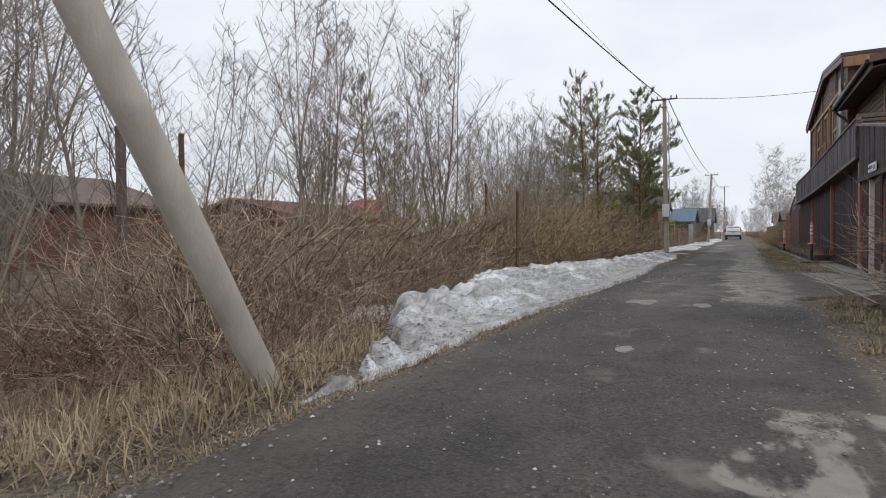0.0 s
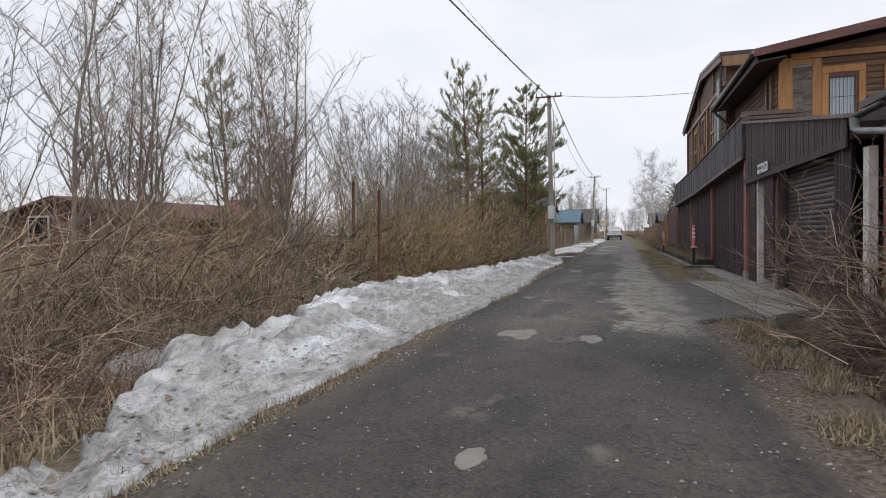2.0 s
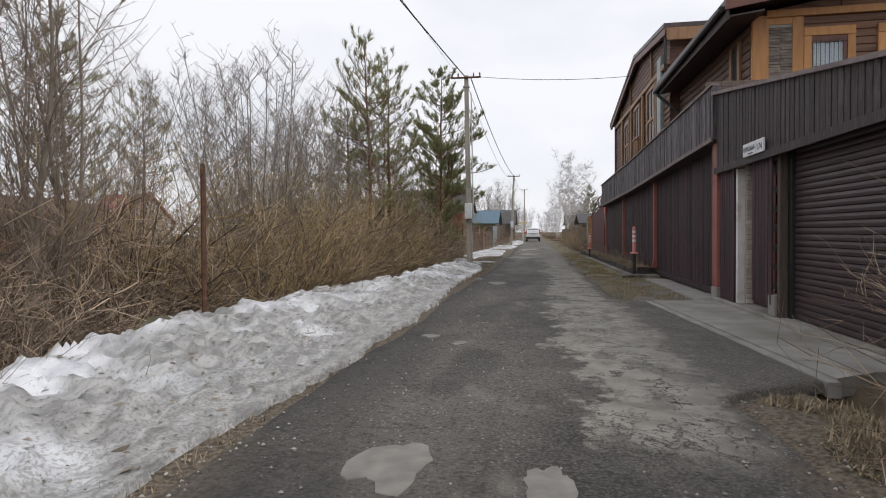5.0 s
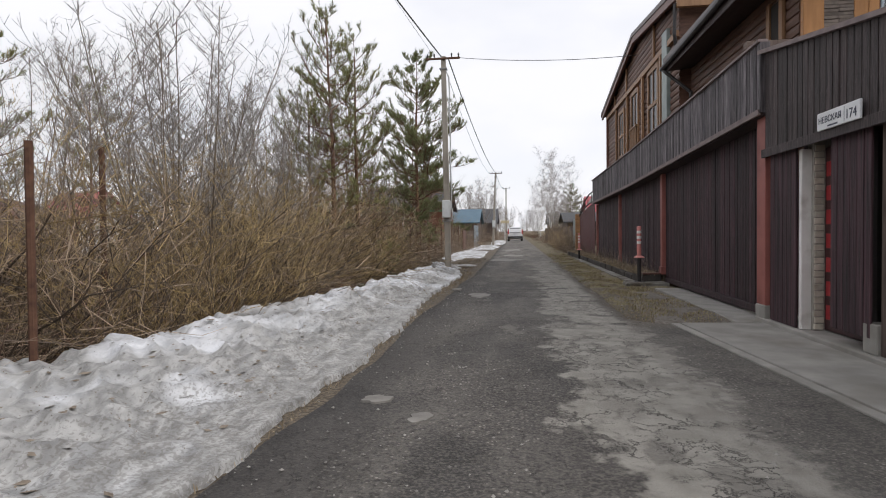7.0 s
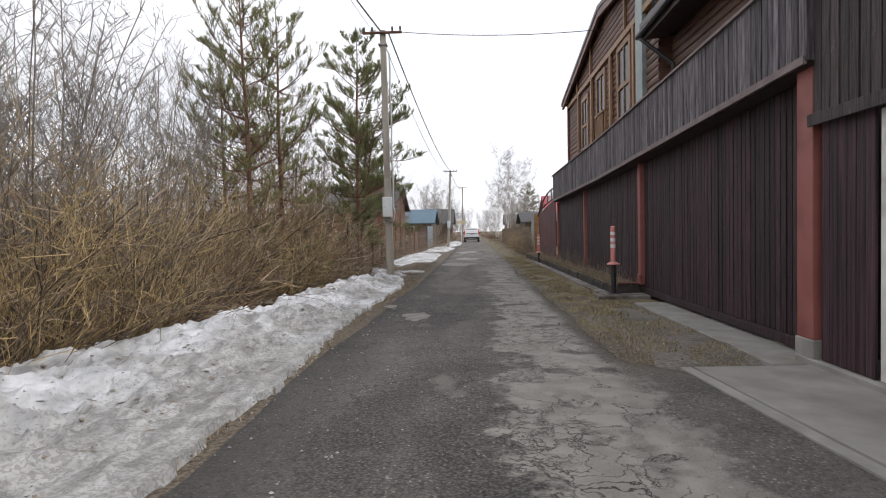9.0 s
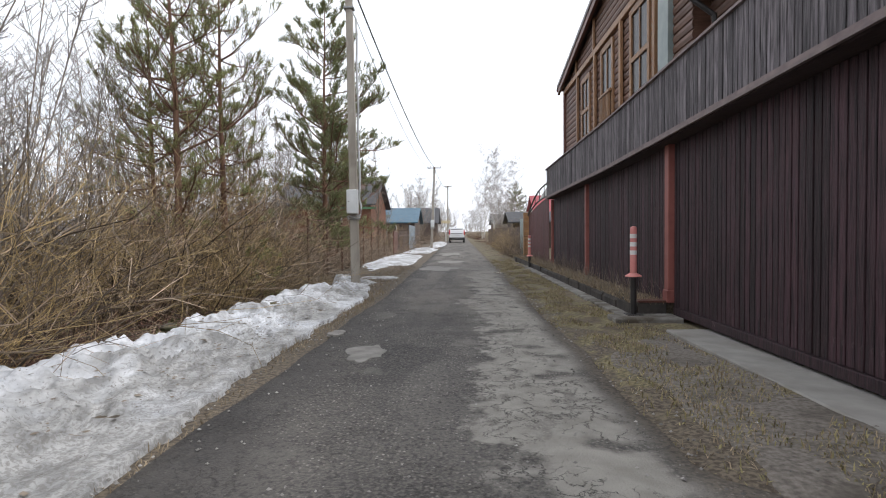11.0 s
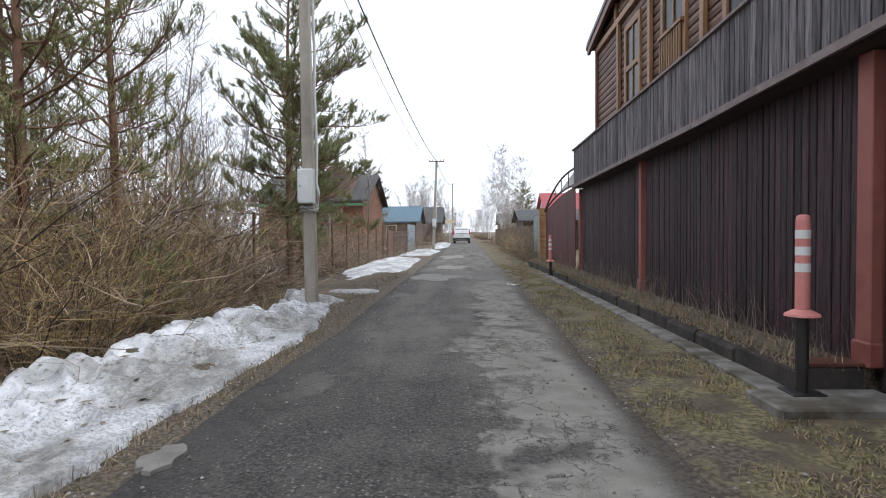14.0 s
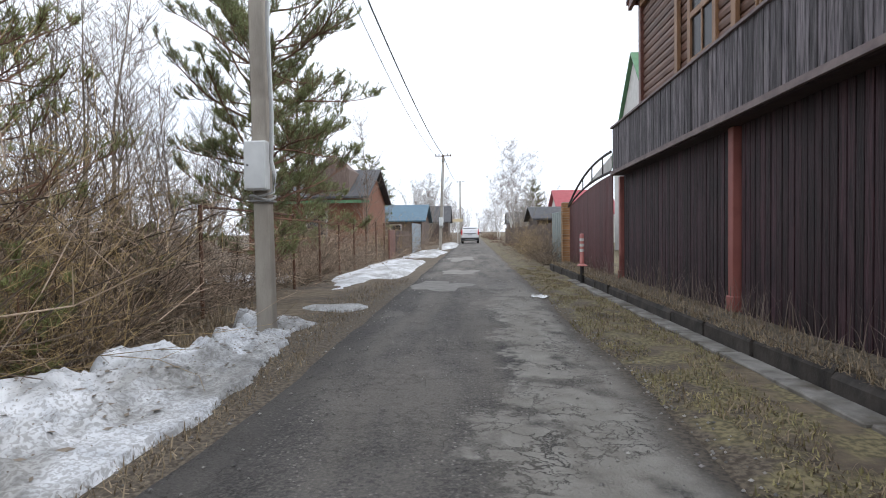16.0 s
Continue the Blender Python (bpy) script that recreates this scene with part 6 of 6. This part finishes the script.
plain_post(-7.2, 21.4, -0.35, 2.95, 0.045, M_RUST, "rusty steel post standing among the shrubs")
plain_post(-4.75, 17.35, -0.35, 2.35, 0.032, M_RUST, "rusty steel post standing among the shrubs")
plain_post(-8.2, 10.2, -0.35, 3.0, 0.07, M_OLDWOOD, "old timber post standing among the shrubs")
plain_post(-9.4, 12.2, -0.35, 3.3, 0.05, M_RUST, "rusty steel post standing among the shrubs")
mesh_fence = thing("wire_fence", (-4.7, 41, 0), "rusty wire mesh fence with steel posts", "fence")
for k in range(9):
    yy = 33.5 + 2.2 * k
    part("post", rod([(-4.6, yy, -0.2), (-4.6, yy, 1.62)], 0.03, 6), M_RUST, mesh_fence)
for z in (0.4, 0.9, 1.5):
    part("wire", rod([(-4.6, 33.5, z), (-4.6, 51.1, z)], 0.006, 4), M_RUST, mesh_fence)
part("top_rail", rod([(-4.6, 33.5, 1.6), (-4.6, 37.9, 1.6)], 0.02, 5), M_RUST, mesh_fence)


def far_house(base, size, wall_h, ridge_h, along, wall_mat, roof_mat, label, windows=(), over=0.35):
    """A house with a pitched roof; along: the axis of its ridge."""
    x, y = base
    w, d = size
    t = thing("house", (x + w / 2, y + d / 2, 0), label, "house", "far houses")
    if along == "x":
        outline = [(y, -0.1), (y + d, -0.1), (y + d, wall_h), (y + d / 2, ridge_h - 0.05), (y, wall_h)]
        part("wall", prism(outline, "x", x, x + w), wall_mat, t)
        for a, b in ((y - over, y + d / 2), (y + d + over, y + d / 2)):
            za = wall_h - (ridge_h - wall_h) * over / (d / 2)
            part("roof", prism([(a, za), (b, ridge_h), (b, ridge_h + 0.1), (a, za + 0.1)], "x", x - over, x + w + over), roof_mat, t)
    else:
        outline = [(x, -0.1), (x + w, -0.1), (x + w, wall_h), (x + w / 2, ridge_h - 0.05), (x, wall_h)]
        part("wall", prism(outline, "y", y, y + d), wall_mat, t)
        for a, b in ((x - over, x + w / 2), (x + w + over, x + w / 2)):
            za = wall_h - (ridge_h - wall_h) * over / (w / 2)
            part("roof", prism([(a, za), (b, ridge_h), (b, ridge_h + 0.1), (a, za + 0.1)], "y", y - over, y + d + over), roof_mat, t)
    for wx, wz, ww, wh in windows:
        win = part("window", box((wx - 0.08, y - 0.04, wz - 0.08), (wx + ww + 0.08, y - 0.005, wz + wh + 0.08), 0.004), M_WHITE, t)
        part("pane", box((wx, y - 0.055, wz), (wx + ww, y - 0.045, wz + wh)), M_CARGLASS, win)
    return t


h = far_house((-11.5, 53), (5.6, 7), 3.0, 4.5, "x", M_RUSTWOOD, M_DARKROOF, "orange-brown board house with a dark roof", ((-8.6, 1.1, 0.9, 1.1),))
part("eave_board", box((-11.9, 52.5, 2.62), (-5.5, 52.6, 2.76)), M_GREENROOF, h, "green eave board")
part("dormer", prism([(-8.2, 3.0), (-6.6, 3.0), (-6.6, 4.3), (-7.4, 5.0), (-8.2, 4.3)], "y", 53.2, 56), M_OLDWOOD, h)
far_house((-8.2, 74), (3.3, 8), 2.2, 3.6, "x", M_OLDWOOD, M_BLUEROOF, "grey wooden house with a blue metal roof", ((-7.5, 0.9, 0.8, 0.9),))
far_house((7.6, 80), (5, 8), 2.8, 5.1, "x", M_PLASTER, M_REDROOF, "far house with a bright red metal roof")
far_house((7.6, 51), (7, 8.5), 5.0, 10.0, "x", M_PLASTER, M_GREENROOF, "white gabled house with a green metal roof", over=0.2)
far_house((-30, 9), (9, 12), 2.3, 3.6, "y", M_BRICKHOUSE, M_OLDWOOD, "long low red-brown brick outbuilding behind the trees", ((-28, 1.0, 1.0, 1.0), (-25, 1.0, 1.0, 1.0)))
far_house((-24, 24), (7, 9), 1.9, 2.7, "y", M_BRICKHOUSE, M_BRICKHOUSE, "low brick house behind the trees", ((-22, 1.0, 0.9, 1.0),))
far_house((-36, 52), (3.6, 6), 2.4, 4.6, "x", M_PLASTER, M_REDROOF, "pale house with a dull red roof behind the shrubs", ((-34.5, 1.0, 0.9, 1.0),))
far_house((-8.8, 100), (5, 7), 2.6, 4.6, "x", M_OLDWOOD, M_DARKROOF, "grey wooden house far down the lane")
far_house((5.5, 125), (7, 7), 2.6, 4.4, "x", M_OLDWOOD, M_DARKROOF, "grey wooden house far down the lane")

sheet = thing("sheet_fence", (-3.6, 62, 0), "grey-blue corrugated metal fence by the pole", "fence", "far fences")
rib = box_mesh("rib_sheet", (0.03, 0.26, 1.7), M_BLUEMETAL, 0.008)
for k in range(20):
    place("sheet", rib, (-4.05 + 0.012 * (k % 2), 58.0 + 0.26 * k, 0.86), sheet)
picket = thing("picket_fence", (-4.4, 52, 0), "dark weathered picket fence", "fence", "far fences")
pk = box_mesh("picket", (0.02, 0.09, 1.25), M_OLDWOOD, 0.003)
for k in range(44):
    place("picket", pk, (-4.15, 51.6 + 0.145 * k, 0.66), picket)
part("rail", box((-4.13, 51.5, 0.4), (-4.09, 58.0, 0.47)), M_OLDWOOD, picket)
part("rail", box((-4.13, 51.5, 1.0), (-4.09, 58.0, 1.07)), M_OLDWOOD, picket)
part("gate_panel", box((-4.2, 49.6, 0.1), (-4.14, 51.4, 1.3), 0.01), M_FASCIA, picket)

# ---- right, past the parapet: arched gate, brick column, sheet and board fences ----
arch = thing("arched_gate", (2.4, 40.4, 0.1), "dark red board gate under a curved black steel frame", "gate")
gb = box_mesh("arched_gate_board", (0.022, 0.1, 1.0), material("dark_red_boards", (0.075, 0.022, 0.024), (0.12, 0.04, 0.04), 5, 0.6, (6, 6, 0.5), 0.4, vary=0.3), 0.003)
for k in range(49):
    yy = 37.75 + 0.112 * k
    top = 2.35 - 0.45 * ((yy - 37.75) / 5.5) ** 1.6
    place("board", gb, (2.34, yy, 0.2 + (top - 0.2) / 2), arch).scale = (1, 1, top - 0.2)
for dz, r in ((0.0, 0.03), (0.42, 0.03)):
    pts = [(2.30, 37.7 + 5.5 * k / 14, (2.40 + dz) - (0.5 + dz) * (k / 14) ** 2.2) for k in range(15)]
    part("curved_bar", rod(pts, r, 6), M_BLACKMETAL, arch)
for k in (2, 5, 8):
    yy = 37.7 + 5.5 * k / 14
    part("strut", rod([(2.30, yy, 2.40 - 0.5 * (k / 14) ** 2.2), (2.30, yy, 2.82 - 0.92 * (k / 14) ** 2.2)], 0.016, 5), M_BLACKMETAL, arch)
part("canopy_sheet", prism([(37.75, 2.45), (40.5, 2.30), (40.5, 2.33), (37.75, 2.75)], "x", 2.32, 2.34), M_PLASTER, arch)
column = thing("brick_column", (2.3, 43.4, 0), "yellow-brown brick gate column", "column")
cb = box_mesh("column_brick", (0.31, 0.15, 0.066), material("yellow_brown_brick", (0.30, 0.16, 0.07), (0.42, 0.24, 0.12), 8, 0.85, (1, 1, 1), 0.4, vary=0.2), 0.004)
for k in range(27):
    for j in range(2):
        place("brick", cb, (2.28, 43.3 + 0.16 * j, 0.04 + 0.075 * k), column)
part("core", box((2.14, 43.24, -0.1), (2.42, 43.52, 2.04)), M_MORTAR, column)
sheet_r = thing("sheet_fence", (2.4, 46, 0), "grey-green profiled metal fence", "fence", "far fences")
rib2 = box_mesh("rib_sheet", (0.03, 0.26, 1.85), M_GREENMETAL, 0.008)
for k in range(18):
    place("sheet", rib2, (2.5 + 0.012 * (k % 2), 43.8 + 0.26 * k, 0.92), sheet_r)
old = thing("board_fence", (2.7, 60, 0), "old grey-brown board fence with missing boards", "fence", "far fences")
ob_board = box_mesh("old_board", (0.02, 0.13, 1.5), M_OLDWOOD, 0.003)
rnd = random.Random(77)
for k in range(230):
    if rnd.random() > 0.04:
        place("board", ob_board, (2.65 + rnd.uniform(-0.01, 0.01), 48.6 + 0.155 * k, 0.72 + rnd.uniform(-0.04, 0.03)), old, (rnd.uniform(-0.03, 0.03), 0, 0))
shed = far_house((3.2, 60), (4, 5), 1.9, 2.6, "x", M_OLDWOOD, M_DARKROOF, "low dark wooden shed beside the lane")
marker = thing("road_sign", (-2.1, 82, 0), "small yellow and white signboard on a post", "sign")
part("post", rod([(-2.1, 82, -0.1), (-2.1, 82, 2.6)], 0.05, 8), M_WHITE, marker)
part("board", box((-2.6, 81.93, 2.15), (-1.6, 81.96, 2.45), 0.005), material("pale_yellow_board", (0.6, 0.5, 0.3), (0.7, 0.6, 0.4), 5, 0.6), marker)


# ---- the white car on the lane ----
def build_car(at):
    x0, y0, _ = at
    c = thing("car", (0, 0, 0), "white estate car with dark rear glass and black bumper", "car")
    body = [(-2.2, 0.42), (-2.24, 0.62), (-2.22, 0.95), (-2.12, 1.30), (-1.95, 1.58), (-1.6, 1.64), (0.2, 1.62), (0.55, 1.55), (1.15, 1.08), (1.95, 0.92), (2.15, 0.75), (2.2, 0.42), (1.8, 0.28), (-1.85, 0.28)]
    bm = prism(body, "x", -0.84, 0.84)
    for v in bm.verts:
        if v.co.z > 1.0:
            v.co.x *= 1 - 0.22 * (v.co.z - 1.0)
    bmesh.ops.bevel(bm, geom=[e for e in bm.edges if e.calc_face_angle(0) > 0.9], offset=0.07, segments=3, affect="EDGES")
    part("body", bm, M_CARWHITE, c, smooth=False)
    part("rear_window", prism([(-2.165, 1.06), (-2.02, 1.50), (-2.0, 1.50), (-2.14, 1.06)], "x", -0.62, 0.62), M_CARGLASS, c)
    part("wiper", rod([(-0.05, -2.17, 1.08), (0.15, -2.12, 1.30)], 0.012, 5), M_BLACKPLASTIC, c)
    part("bumper", box((-0.87, -2.30, 0.32), (0.87, -2.05, 0.58), 0.05), M_BLACKPLASTIC, c)
    part("bumper_strip", box((-0.5, -2.315, 0.38), (0.5, -2.295, 0.43), 0.008), M_STEEL, c)
    plate = part("number_plate", box((-0.26, -2.262, 0.80), (0.26, -2.245, 0.91), 0.004), M_SIGN, c)
    for k in range(8):
        part("plate_mark", box((-0.21 + 0.054 * k, -2.268, 0.825), (-0.175 + 0.054 * k, -2.2625, 0.885)), M_INK, plate)
    part("trim_strip", box((-0.6, -2.245, 0.97), (0.6, -2.225, 1.03), 0.006), M_BLACKPLASTIC, c)
    for sx in (-1, 1):
        part("tail_lamp", prism([(-2.26, 0.86), (-2.20, 0.86), (-2.02, 1.36), (-2.13, 1.36), (-2.21, 1.1)], "x", sx * 0.80 - 0.06, sx * 0.80 + 0.06), M_TAIL, c)
        part("side_window", prism([(-1.75, 1.08), (0.65, 1.08), (0.3, 1.48), (-1.65, 1.52)], "x", sx * 0.795 - 0.03, sx * 0.795 + 0.03), M_CARGLASS, c)
        part("mirror", box((sx * 0.98 - 0.09, 0.55, 0.98), (sx * 0.98 + 0.09, 0.66, 1.14), 0.03), M_BLACKPLASTIC, c)
        part("roof_rail", rod([(sx * 0.62, -1.7, 1.66), (sx * 0.62, -1.6, 1.70), (sx * 0.62, 0.1, 1.70), (sx * 0.62, 0.2, 1.64)], 0.018, 6), M_STEEL, c)
        part("sill", box((sx * 0.84 - 0.03, -1.2, 0.26), (sx * 0.84 + 0.03, 1.0, 0.46), 0.015), M_BLACKPLASTIC, c)
        for wy in (-1.42, 1.38):
            wh = part("wheel", rod([(sx * 0.66, wy, 0.31), (sx * 0.70, wy, 0.31), (sx * 0.84, wy, 0.31), (sx * 0.87, wy, 0.31)], [0.27, 0.31, 0.31, 0.27], 24), M_TYRE, c)
            part("rim", rod([(sx * 0.865, wy, 0.31), (sx * 0.885, wy, 0.31)], [0.19, 0.17], 16), M_STEEL, wh)
    c.matrix_basis = Matrix.Translation(at)
    return c


build_car((-0.9, 84.0, 0.025))
